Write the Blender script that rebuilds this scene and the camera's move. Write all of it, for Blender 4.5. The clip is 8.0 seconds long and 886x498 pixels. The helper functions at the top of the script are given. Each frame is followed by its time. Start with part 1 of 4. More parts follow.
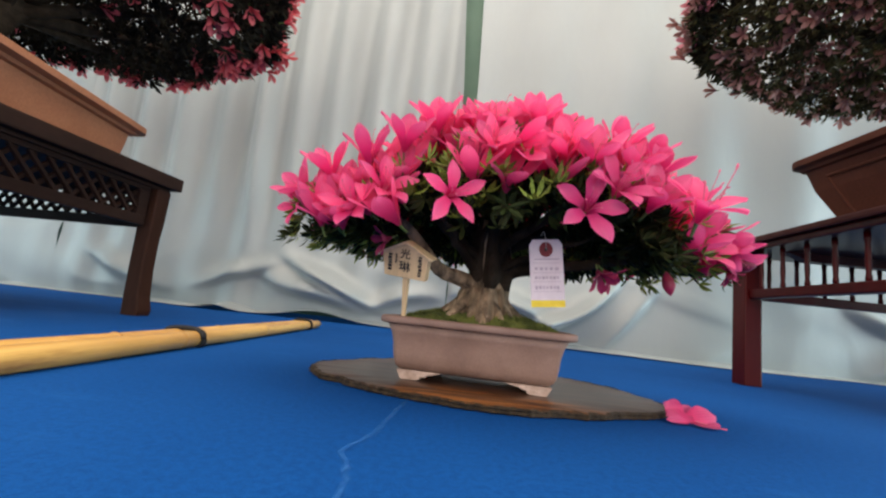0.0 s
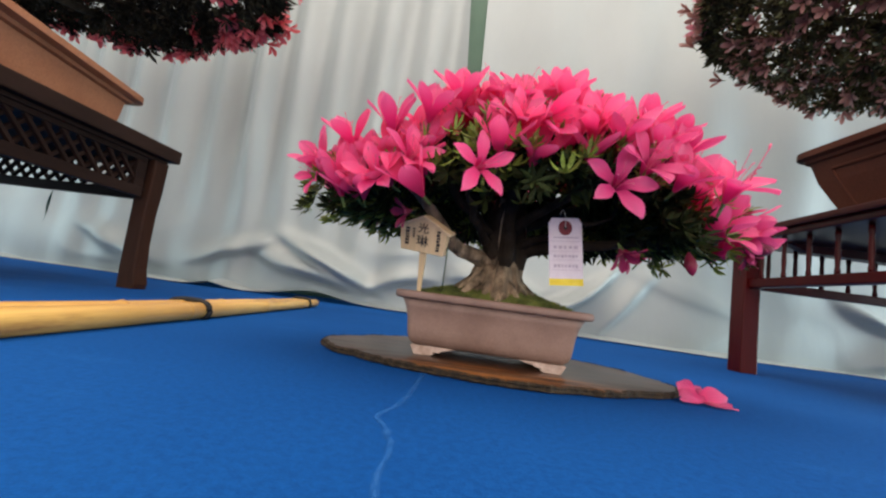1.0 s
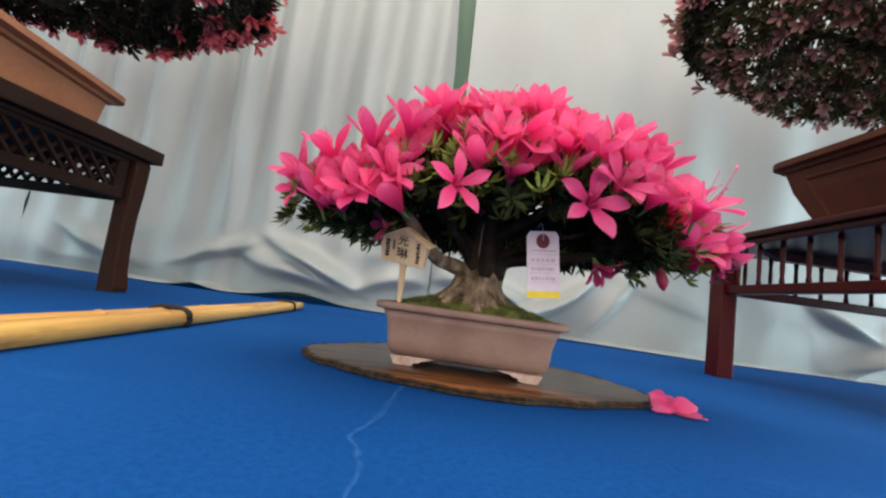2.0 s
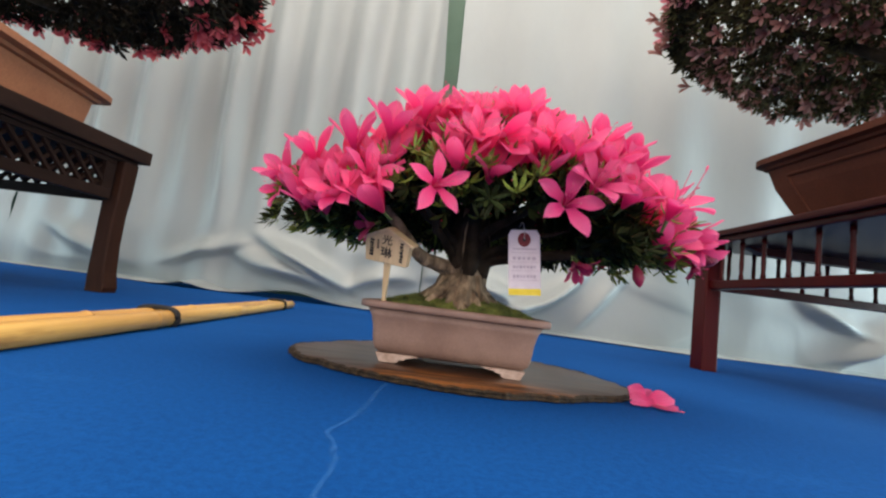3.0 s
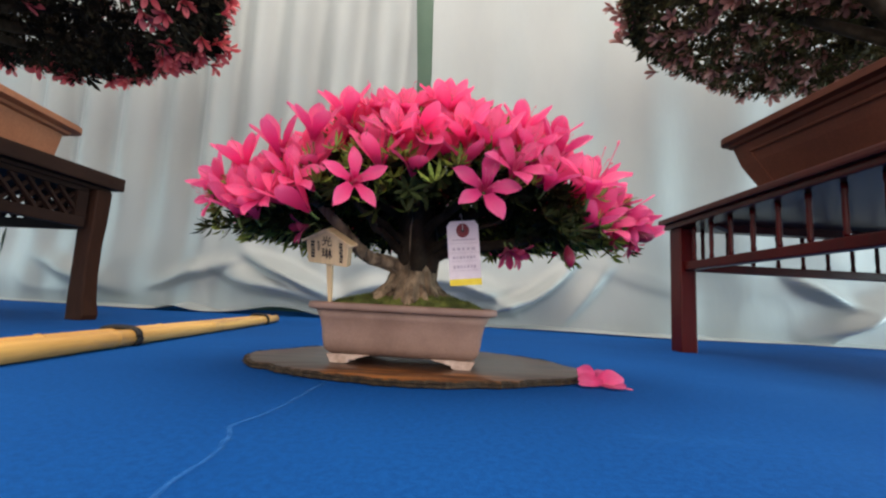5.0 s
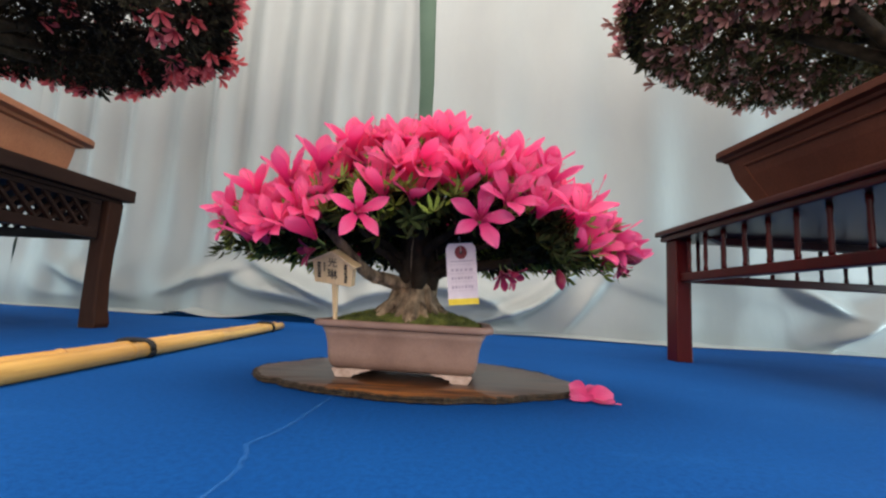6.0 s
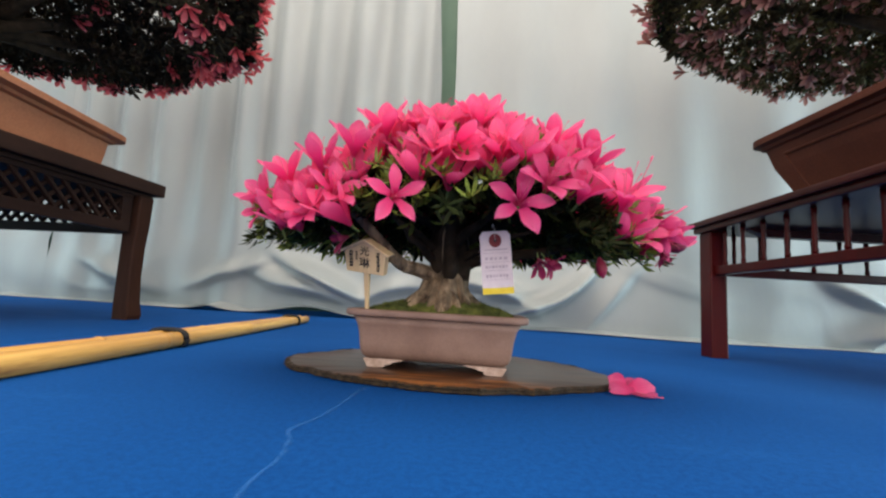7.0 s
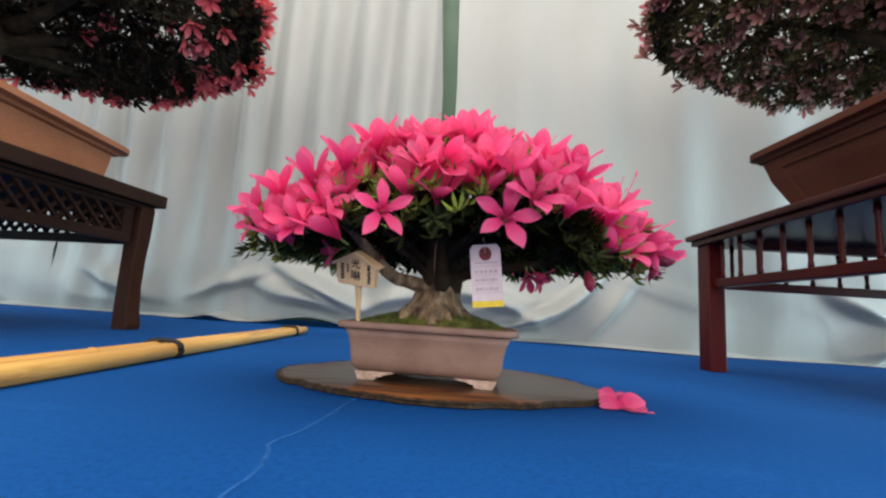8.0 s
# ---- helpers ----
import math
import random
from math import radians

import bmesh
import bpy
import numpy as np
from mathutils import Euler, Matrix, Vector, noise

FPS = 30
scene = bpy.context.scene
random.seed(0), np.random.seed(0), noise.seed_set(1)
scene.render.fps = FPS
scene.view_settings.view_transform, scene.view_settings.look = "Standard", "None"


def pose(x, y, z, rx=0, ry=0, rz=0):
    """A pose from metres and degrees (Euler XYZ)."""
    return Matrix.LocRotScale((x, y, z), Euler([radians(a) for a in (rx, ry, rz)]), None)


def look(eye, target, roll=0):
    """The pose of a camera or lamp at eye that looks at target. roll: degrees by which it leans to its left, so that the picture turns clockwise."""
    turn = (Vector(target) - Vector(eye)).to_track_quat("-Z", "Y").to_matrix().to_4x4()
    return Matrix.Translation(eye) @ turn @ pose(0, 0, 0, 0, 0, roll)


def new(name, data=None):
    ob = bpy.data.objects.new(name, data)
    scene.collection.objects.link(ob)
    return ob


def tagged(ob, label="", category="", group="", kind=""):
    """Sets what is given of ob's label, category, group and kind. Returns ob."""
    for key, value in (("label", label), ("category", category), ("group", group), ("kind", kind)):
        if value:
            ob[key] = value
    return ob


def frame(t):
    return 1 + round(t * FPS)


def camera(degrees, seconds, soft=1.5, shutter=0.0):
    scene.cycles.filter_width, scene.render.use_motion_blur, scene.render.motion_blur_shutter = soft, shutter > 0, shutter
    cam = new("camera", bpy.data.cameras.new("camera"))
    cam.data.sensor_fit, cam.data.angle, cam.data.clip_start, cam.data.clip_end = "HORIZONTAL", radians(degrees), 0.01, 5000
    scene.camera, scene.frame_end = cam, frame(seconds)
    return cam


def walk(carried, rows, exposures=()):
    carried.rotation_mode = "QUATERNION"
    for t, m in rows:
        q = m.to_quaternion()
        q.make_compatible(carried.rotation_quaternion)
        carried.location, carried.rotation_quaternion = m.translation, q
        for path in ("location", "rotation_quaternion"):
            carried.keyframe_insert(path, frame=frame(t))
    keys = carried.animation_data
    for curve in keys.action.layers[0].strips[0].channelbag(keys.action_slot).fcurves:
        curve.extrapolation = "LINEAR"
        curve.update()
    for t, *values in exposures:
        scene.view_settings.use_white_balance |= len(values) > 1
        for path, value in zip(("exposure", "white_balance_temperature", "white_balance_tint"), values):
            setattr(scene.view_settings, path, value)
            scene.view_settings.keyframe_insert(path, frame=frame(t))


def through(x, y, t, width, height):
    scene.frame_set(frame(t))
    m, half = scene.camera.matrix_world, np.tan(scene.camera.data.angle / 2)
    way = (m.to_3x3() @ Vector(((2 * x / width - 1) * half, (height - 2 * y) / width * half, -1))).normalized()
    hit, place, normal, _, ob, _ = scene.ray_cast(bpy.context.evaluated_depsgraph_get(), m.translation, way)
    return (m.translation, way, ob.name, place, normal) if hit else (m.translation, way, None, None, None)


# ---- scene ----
cam = camera(91.4, 8.0, soft=2.3)
PATH = [
    (0, (-0.008, -0.049, 0.096), (-0.046, 1.93, 0.379), 6.1),
    (0.5, (-0.023, -0.042, 0.093), (-0.038, 1.943, 0.341), 6.8),
    (1, (-0.039, -0.041, 0.08), (-0.026, 1.946, 0.306), 7.6),
    (1.5, (-0.032, -0.041, 0.09), (0.007, 1.947, 0.309), 8.1),
    (1.7, (-0.031, -0.044, 0.092), (0.018, 1.942, 0.32), 8.0),
    (2.8, (-0.025, -0.059, 0.109), (0.068, 1.928, 0.324), 7.5),
    (3, (-0.018, -0.06, 0.1), (0.075, 1.926, 0.315), 7.3),
    (3.5, (0.019, -0.05, 0.091), (0.113, 1.935, 0.31), 6.2),
    (4, (0.027, -0.051, 0.077), (0.121, 1.934, 0.303), 5.0),
    (4.5, (0.031, -0.059, 0.071), (0.119, 1.925, 0.312), 3.9),
    (4.7, (0.047, -0.06, 0.077), (0.13, 1.923, 0.32), 3.4),
    (5.8, (0.069, -0.098, 0.115), (0.136, 1.885, 0.366), 2.6),
    (6, (0.063, -0.1, 0.113), (0.123, 1.883, 0.364), 3.1),
    (6.5, (0.053, -0.095, 0.105), (0.039, 1.894, 0.315), 3.1),
    (7, (0.044, -0.086, 0.102), (0.022, 1.901, 0.336), 3.3),
    (7.5, (0.059, -0.072, 0.097), (0.037, 1.911, 0.353), 3.2),
    (8, (0.061, -0.09, 0.106), (0.018, 1.89, 0.386), 3.6),
]
walk(cam, [(t, look(eye, target, roll)) for t, eye, target, roll in PATH])


# ---- light: unseen lamps added at assumed openings in the roof, front and side skirts ----
world = bpy.data.worlds.new("sky")
scene.world = world
world.use_nodes = True
sky = world.node_tree.nodes.new("ShaderNodeTexSky")
sky.sky_type, sky.sun_disc, sky.sun_elevation, sky.sun_rotation = "NISHITA", False, radians(50), radians(200)
world.node_tree.links.new(sky.outputs[0], world.node_tree.nodes["Background"].inputs[0])
world.node_tree.nodes["Background"].inputs[1].default_value = 0.08


def area_lamp(name, m, sx, sy, watts, colour):
    data = bpy.data.lights.new(name, "AREA")
    data.shape, data.size, data.size_y, data.energy, data.color = "RECTANGLE", sx, sy, watts, colour
    ob = new(name, data)
    ob.matrix_world = m
    return ob


ROOF = 2.7
# top and front daylight, added where no opening is in view
area_lamp("assumed_roof_daylight", pose(0, 0.6, ROOF + 0.02), 5.0, 3.1, 180, (1.0, 0.850, 0.720))
area_lamp("assumed_front_daylight", pose(0, -3.3, 1.35, 90, 0, 0), 5.0, 2.3, 158, (1.0, 0.905, 0.830))
# two cool fill lamps, added to brighten the lower curtains
area_lamp("west_fill_light", pose(-3.33, 0.75, 0.45, 0, -90, 0), 0.85, 2.5, 27, (0.72, 0.95, 1.0))
area_lamp("east_fill_light", pose(3.33, 0.35, 0.45, 0, 90, 0), 0.85, 2.1, 120, (0.76, 0.95, 1.0))

# ---- materials ----


class Mat:
    """Builds one node material: two scales of colour, grain, relief."""

    def __init__(self, name, rough=0.6, metal=0.0):
        self.m = bpy.data.materials.new(name)
        self.m.use_nodes = True
        self.t = self.m.node_tree
        self.b = self.t.nodes["Principled BSDF"]
        self.b.inputs["Roughness"].default_value = rough
        self.b.inputs["Metallic"].default_value = metal
        self.co = self.t.nodes.new("ShaderNodeTexCoord").outputs["Object"]

    def node(self, kind, **sockets):
        n = self.t.nodes.new(kind)
        for key, value in sockets.items():
            n.inputs[key.replace("_", " ")].default_value = value
        return n

    def link(self, a, b):
        self.t.links.new(a, b)

    def noise(self, scale, detail=4, stretch=(1, 1, 1), rough=0.55):
        mp = self.node("ShaderNodeMapping")
        mp.inputs["Scale"].default_value = stretch
        self.link(self.co, mp.inputs[0])
        n = self.node("ShaderNodeTexNoise", Scale=scale, Detail=detail, Roughness=rough)
        self.link(mp.outputs[0], n.inputs["Vector"])
        return n.outputs["Fac"]

    def ramp(self, fac, stops):
        r = self.node("ShaderNodeValToRGB")
        els = r.color_ramp.elements
        while len(els) < len(stops):
            els.new(0.5)
        for e, (p, c) in zip(els, stops):
            e.position, e.color = p, (*c, 1)
        self.link(fac, r.inputs[0])
        return r.outputs[0]

    def mix(self, fac, a, b, blend="MIX"):
        n = self.t.nodes.new("ShaderNodeMix")
        n.data_type, n.blend_type = "RGBA", blend
        for sock, v in ((n.inputs["Factor"], fac), (n.inputs[6], a), (n.inputs[7], b)):
            if isinstance(v, (float, int)):
                sock.default_value = v
            elif isinstance(v, tuple):
                sock.default_value = (*v, 1)
            else:
                self.link(v, sock)
        return n.outputs[2]

    def vary(self, colour, amount, hue=0.0, island=False):
        """Shift value (and hue) from object to object or piece to piece."""
        if island:
            rnd = self.t.nodes.new("ShaderNodeNewGeometry").outputs["Random Per Island"]
        else:
            rnd = self.t.nodes.new("ShaderNodeObjectInfo").outputs["Random"]
        h = self.node("ShaderNodeHueSaturation")
        for sock, lo, hi in (("Value", 1 - amount, 1 + amount), ("Hue", 0.5 - hue, 0.5 + hue)):
            mr = self.node("ShaderNodeMapRange", To_Min=lo, To_Max=hi)
            self.link(rnd, mr.inputs[0])
            self.link(mr.outputs[0], h.inputs[sock])
        self.link(colour, h.inputs["Color"])
        return h.outputs[0]

    def bump(self, height, strength, distance):
        n = self.node("ShaderNodeBump", Strength=strength, Distance=distance)
        self.link(height, n.inputs["Height"])
        old = self.b.inputs["Normal"].links
        if old:
            self.link(old[0].from_socket, n.inputs["Normal"])
        self.link(n.outputs[0], self.b.inputs["Normal"])

    def done(self, colour, through=0.0):
        self.link(colour, self.b.inputs["Base Color"])
        if through:
            tr = self.node("ShaderNodeBsdfTranslucent")
            self.link(colour, tr.inputs[0])
            ms = self.node("ShaderNodeMixShader", Fac=through)
            self.link(self.b.outputs[0], ms.inputs[1])
            self.link(tr.outputs[0], ms.inputs[2])
            self.link(ms.outputs[0], self.t.nodes["Material Output"].inputs[0])
        return self.m


def grained(name, dark, light, scale, rough, stretch=(1, 1, 1), fine=160, bump=0.3, depth=0.001, coat=0.0, vary=0.0, specks=0.5, spec=None):
    k = Mat(name, rough)
    c = k.ramp(k.noise(scale, 5, stretch), [(0.3, dark), (0.7, light)])
    f = k.noise(fine, 3, stretch)
    c = k.mix(specks, c, k.ramp(f, [(0.3, (0.55, 0.55, 0.55)), (0.7, (1, 1, 1))]), "MULTIPLY")
    if vary:
        c = k.vary(c, vary)
    k.bump(f, bump, depth)
    k.bump(k.noise(scale * 3, 4, stretch), bump, depth * 2)
    k.b.inputs["Coat Weight"].default_value = coat
    k.b.inputs["Coat Roughness"].default_value = 0.12 if coat > 0.3 else 0.25
    k.b.inputs["Specular IOR Level"].default_value = spec if spec is not None else 0.5 if coat else 0.35
    return k.done(c)


def carpet_material():
    k = Mat("blue_felt_carpet", 0.95)
    c = k.ramp(k.noise(1.6, 5), [(0.3, (0.0035, 0.057, 0.230)), (0.7, (0.007, 0.082, 0.302))])
    worn = k.ramp(k.noise(5.5, 6, (1, 2.2, 1)), [(0.60, (0, 0, 0)), (0.78, (1, 1, 1))])
    c = k.mix(k.mix(0.22, (0, 0, 0), worn), c, (0.03, 0.17, 0.48))
    fib = k.noise(650, 3)
    c = k.mix(0.35, c, k.ramp(fib, [(0.3, (0.6, 0.6, 0.6)), (0.7, (1.15, 1.15, 1.15))]), "MULTIPLY")
    mot = k.noise(190, 4)
    c = k.mix(0.5, c, k.ramp(mot, [(0.35, (0.62, 0.66, 0.72)), (0.62, (1.05, 1.05, 1.04))]), "MULTIPLY")
    k.bump(fib, 0.35, 0.0012)
    k.bump(k.noise(18, 4), 0.06, 0.003)
    k.b.inputs["Specular IOR Level"].default_value = 0.06
    return k.done(c)


def rub_material():
    """Pale lifted fibres that thin out towards the sides of a rubbed line."""
    k = Mat("rubbed_carpet_fibre", 0.95)
    k.b.inputs["Specular IOR Level"].default_value = 0.05
    fib = k.noise(420, 4)
    c = k.ramp(fib, [(0.3, (0.012, 0.105, 0.350)), (0.7, (0.065, 0.225, 0.560))])
    sep = k.t.nodes.new("ShaderNodeSeparateXYZ")
    k.link(k.t.nodes.new("ShaderNodeUVMap").outputs[0], sep.inputs[0])
    across = k.ramp(sep.outputs["X"], [(0.0, (0, 0, 0)), (0.5, (1, 1, 1)), (1.0, (0, 0, 0))])
    worn = k.ramp(k.noise(75, 5, (1, 1, 1), 0.7), [(0.32, (0.12, 0.12, 0.12)), (0.66, (0.55, 0.55, 0.55))])
    k.bump(fib, 0.4, 0.001)
    k.done(c)
    ms = k.t.nodes.new("ShaderNodeMixShader")
    k.link(k.mix(1.0, across, worn, "MULTIPLY"), ms.inputs[0])
    k.link(k.t.nodes.new("ShaderNodeBsdfTransparent").outputs[0], ms.inputs[1])
    k.link(k.b.outputs[0], ms.inputs[2])
    k.link(ms.outputs[0], k.t.nodes["Material Output"].inputs[0])
    return k.m


def satin_material():
    k = Mat("pale_aqua_satin", 0.50, 0.15)
    c = k.ramp(k.noise(2.2, 4, (1, 1, 0.4)), [(0.3, (0.292, 0.320, 0.312)), (0.7, (0.356, 0.386, 0.378))])
    weave = k.noise(900, 2, (1, 1, 0.15))
    c = k.mix(0.2, c, k.ramp(weave, [(0.3, (0.8, 0.8, 0.8)), (0.7, (1, 1, 1))]), "MULTIPLY")
    k.bump(k.noise(9, 3, (1, 1, 0.3)), 0.25, 0.012)
    k.bump(weave, 0.1, 0.0004)
    k.b.inputs["Specular IOR Level"].default_value = 0.5
    k.b.inputs["Sheen Weight"].default_value = 0.2
    return k.done(c, 0.10)


def petal_material(name, throat, mid, edge):
    """Pigment runs from throat to tip along the petal's own coordinates, with fine veins."""
    k = Mat(name, 0.5)
    uv = k.t.nodes.new("ShaderNodeUVMap").outputs[0]
    sep = k.t.nodes.new("ShaderNodeSeparateXYZ")
    k.link(uv, sep.inputs[0])
    c = k.ramp(sep.outputs["Y"], [(0.15, throat), (0.5, mid), (1.0, edge)])
    wave = k.node("ShaderNodeTexWave", Scale=2.6, Distortion=1.5, Detail=2.0)
    k.link(uv, wave.inputs["Vector"])
    c = k.mix(0.5, c, k.ramp(wave.outputs["Fac"], [(0.0, (0.86, 0.62, 0.72)), (0.5, (1, 1, 1))]), "MULTIPLY")
    mot = k.noise(140, 4)
    c = k.mix(0.25, c, k.ramp(mot, [(0.35, (0.8, 0.7, 0.75)), (0.65, (1, 1, 1))]), "MULTIPLY")
    c = k.vary(c, 0.18, 0.004)
    k.bump(wave.outputs["Fac"], 0.25, 0.0006)
    k.b.inputs["Sheen Weight"].default_value = 0.1
    return k.done(c, 0.42)


def leaf_material(name, dark, light, through=0.2, rough=0.45):
    k = Mat(name, rough)
    k.b.inputs["Specular IOR Level"].default_value = 0.3 if through > 0.16 else 0.12
    c = k.ramp(k.noise(25, 3), [(0.35, dark), (0.7, light)])
    c = k.vary(c, 0.45, 0.02, island=True)
    k.bump(k.noise(400, 2), 0.2, 0.0004)
    return k.done(c, through)


def slab_material():
    k = Mat("lacquered_slab_wood", 0.36)
    grain = k.noise(14, 6, (0.5, 4, 1))
    c = k.ramp(grain, [(0.3, (0.028, 0.013, 0.008)), (0.7, (0.092, 0.042, 0.024))])
    # amber patch near the middle of the front edge
    sep = k.t.nodes.new("ShaderNodeSeparateXYZ")
    k.link(k.co, sep.inputs[0])
    dist = k.node("ShaderNodeVectorMath")
    dist.operation = "DISTANCE"
    sc = k.node("ShaderNodeMapping")
    sc.inputs["Scale"].default_value = (1.0, 2.4, 0.0)
    k.link(k.co, sc.inputs[0])
    k.link(sc.outputs[0], dist.inputs[0])
    dist.inputs[1].default_value = (0.000, -0.105 * 2.4, 0)
    wob = k.node("ShaderNodeMath")
    wob.operation = "MULTIPLY_ADD"
    k.link(grain, wob.inputs[0])
    wob.inputs[1].default_value = 0.12
    k.link(dist.outputs["Value"], wob.inputs[2])
    patch = k.ramp(wob.outputs[0], [(0.14, (1, 1, 1)), (0.21, (0, 0, 0))])
    amber = k.ramp(k.noise(30, 5, (0.4, 3, 1)), [(0.40, (0.034, 0.010, 0.004)), (0.60, (0.30, 0.105, 0.022))])
    c = k.mix(patch, c, amber)
    k.bump(grain, 0.25, 0.0012)
    k.bump(k.noise(260, 3), 0.15, 0.0004)
    k.b.inputs["Coat Weight"].default_value = 0.15
    k.b.inputs["Specular IOR Level"].default_value = 0.2
    k.b.inputs["Coat Roughness"].default_value = 0.06
    return k.done(c)


def bamboo_material():
    k = Mat("dry_yellow_bamboo", 0.38)
    streak = k.noise(18, 5, (3, 0.12, 3))
    c = k.ramp(streak, [(0.3, (0.50, 0.25, 0.055)), (0.7, (0.80, 0.485, 0.125))])
    blotch = k.noise(7, 5, (4, 0.5, 4), 0.65)
    c = k.mix(0.8, c, k.ramp(blotch, [(0.34, (0.45, 0.31, 0.20)), (0.46, (1, 1, 1))]), "MULTIPLY")
    fine = k.noise(220, 3, (3, 0.12, 3))
    c = k.mix(0.35, c, k.ramp(fine, [(0.3, (0.6, 0.6, 0.6)), (0.7, (1, 1, 1))]), "MULTIPLY")
    k.bump(fine, 0.25, 0.001)
    k.b.inputs["Coat Weight"].default_value = 0.15
    k.b.inputs["Coat Roughness"].default_value = 0.25
    return k.done(k.vary(c, 0.06))


CARPET = carpet_material()
CREASE = rub_material()
SATIN = satin_material()
TENT = grained("white_tent_canvas", (0.62, 0.63, 0.62), (0.74, 0.74, 0.72), 3, 0.8, fine=300, bump=0.1)
LINING = grained("dull_green_lining", (0.15, 0.25, 0.18), (0.21, 0.32, 0.24), 3, 0.7, fine=400, bump=0.1)
TENT_GREEN = grained("green_tent_lining", (0.10, 0.20, 0.16), (0.15, 0.27, 0.21), 3, 0.8, fine=300, bump=0.1)
POT_CLAY = grained("unglazed_mauve_clay", (0.190, 0.110, 0.082), (0.300, 0.186, 0.142), 16, 0.62, fine=380, bump=0.25, depth=0.0006, specks=0.3)
FOOT_CLAY = grained("chalky_worn_clay", (0.36, 0.24, 0.18), (0.60, 0.44, 0.36), 70, 0.85, fine=300, bump=0.5, depth=0.001)
POT_TERRA = grained("terracotta", (0.36, 0.135, 0.064), (0.45, 0.182, 0.088), 7, 0.65, fine=220, bump=0.2, depth=0.001)
POT_BROWN = grained("dark_brown_clay", (0.058, 0.018, 0.011), (0.094, 0.030, 0.017), 7, 0.6, fine=220, bump=0.2, depth=0.001, spec=0.12)
BLACKWOOD = grained("dark_stained_wood", (0.012, 0.0055, 0.004), (0.030, 0.0145, 0.010), 9, 0.6, (1, 0.25, 1), bump=0.25, vary=0.1, spec=0.1)
LEGWOOD = grained("brown_stained_wood", (0.016, 0.006, 0.0035), (0.044, 0.016, 0.008), 9, 0.55, (1, 1, 0.15), bump=0.25, vary=0.1, spec=0.1)
REDWOOD = grained("red_lacquered_wood", (0.025, 0.0008, 0.0010), (0.060, 0.0022, 0.0022), 9, 0.36, (1, 1, 0.15), bump=0.15, coat=0.05, vary=0.1, spec=0.14)
REDTOP = grained("dark_red_lacquered_top", (0.030, 0.004, 0.0035), (0.060, 0.010, 0.007), 9, 0.32, (1, 0.2, 1), bump=0.06, coat=0.22, spec=0.12)
BAMBOO = bamboo_material()
BAMBOO_END = grained("cut_bamboo_end", (0.30, 0.14, 0.05), (0.48, 0.27, 0.11), 120, 0.8)
TIE = grained("black_cord", (0.008, 0.008, 0.008), (0.02, 0.02, 0.02), 90, 0.7, fine=700, bump=0.5)
BARK = grained("azalea_bark", (0.032, 0.020, 0.011), (0.52, 0.355, 0.215), 40, 0.85, (1.7, 1.7, 0.4), fine=260, bump=0.95, depth=0.003)
# bark darkened for wood that stands in the shade of the crowns
SHADED_BARK = grained("shaded_azalea_bark", (0.015, 0.010, 0.006), (0.046, 0.032, 0.021), 40, 0.85, fine=240, bump=0.6, depth=0.0015, spec=0.1)
MOSS = grained("green_moss", (0.042, 0.058, 0.011), (0.21, 0.225, 0.046), 45, 0.9, fine=420, bump=0.9, depth=0.003)
SLAB = slab_material()
SLAB_EDGE = grained("rough_bark_edge", (0.008, 0.006, 0.004), (0.072, 0.044, 0.021), 150, 0.8, fine=400, bump=0.8, depth=0.002)
PETAL = petal_material("rose_pink_petal", (0.56, 0.007, 0.110), (0.82, 0.034, 0.202), (0.90, 0.145, 0.335))
PETAL_DARK = petal_material("withered_crimson_petal", (0.20, 0.005, 0.035), (0.31, 0.010, 0.066), (0.40, 0.025, 0.10))
PETAL_CORAL = petal_material("coral_pink_petal", (0.50, 0.03, 0.05), (0.70, 0.095, 0.115), (0.76, 0.17, 0.18))
PETAL_ROSE = petal_material("pale_rose_petal", (0.60, 0.10, 0.14), (0.72, 0.20, 0.24), (0.78, 0.33, 0.36))
# pink petals dulled to the tone they have in the crown's shade
PETAL_SHADED = petal_material("shaded_pink_petal", (0.24, 0.080, 0.066), (0.30, 0.125, 0.102), (0.42, 0.20, 0.165))
STAMEN = grained("pink_stamen", (0.60, 0.06, 0.16), (0.75, 0.14, 0.24), 200, 0.5, bump=0.1)
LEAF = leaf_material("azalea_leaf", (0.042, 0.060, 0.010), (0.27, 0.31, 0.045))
# the same leaf darkened, shade inside and under the crown put into its colour
LEAF_SHADED = leaf_material("shaded_azalea_leaf", (0.008, 0.011, 0.003), (0.034, 0.042, 0.009), 0.08, 0.6)
# leaves of the large azaleas, darkened for the shade under their crowns
LEAF_WINE_SHADED = leaf_material("shaded_wine_brown_leaf", (0.012, 0.009, 0.006), (0.034, 0.026, 0.014), 0.06, 0.75)
LEAF_BRONZE_SHADED = leaf_material("shaded_bronze_green_leaf", (0.030, 0.024, 0.012), (0.085, 0.072, 0.026), 0.15, 0.7)
STALK = grained("green_stalk", (0.06, 0.10, 0.02), (0.12, 0.16, 0.04), 80, 0.6, bump=0.1)
SIGNWOOD = grained("pale_cedar", (0.60, 0.40, 0.20), (0.74, 0.54, 0.31), 40, 0.6, (1, 1, 0.12), fine=300, bump=0.15, depth=0.0004, specks=0.3)
INK = grained("black_ink", (0.010, 0.009, 0.009), (0.025, 0.022, 0.02), 200, 0.6, bump=0.1)
PAPER = grained("pale_pink_card", (0.66, 0.56, 0.58), (0.75, 0.66, 0.67), 60, 0.8, fine=600, bump=0.1, depth=0.0002, specks=0.15)
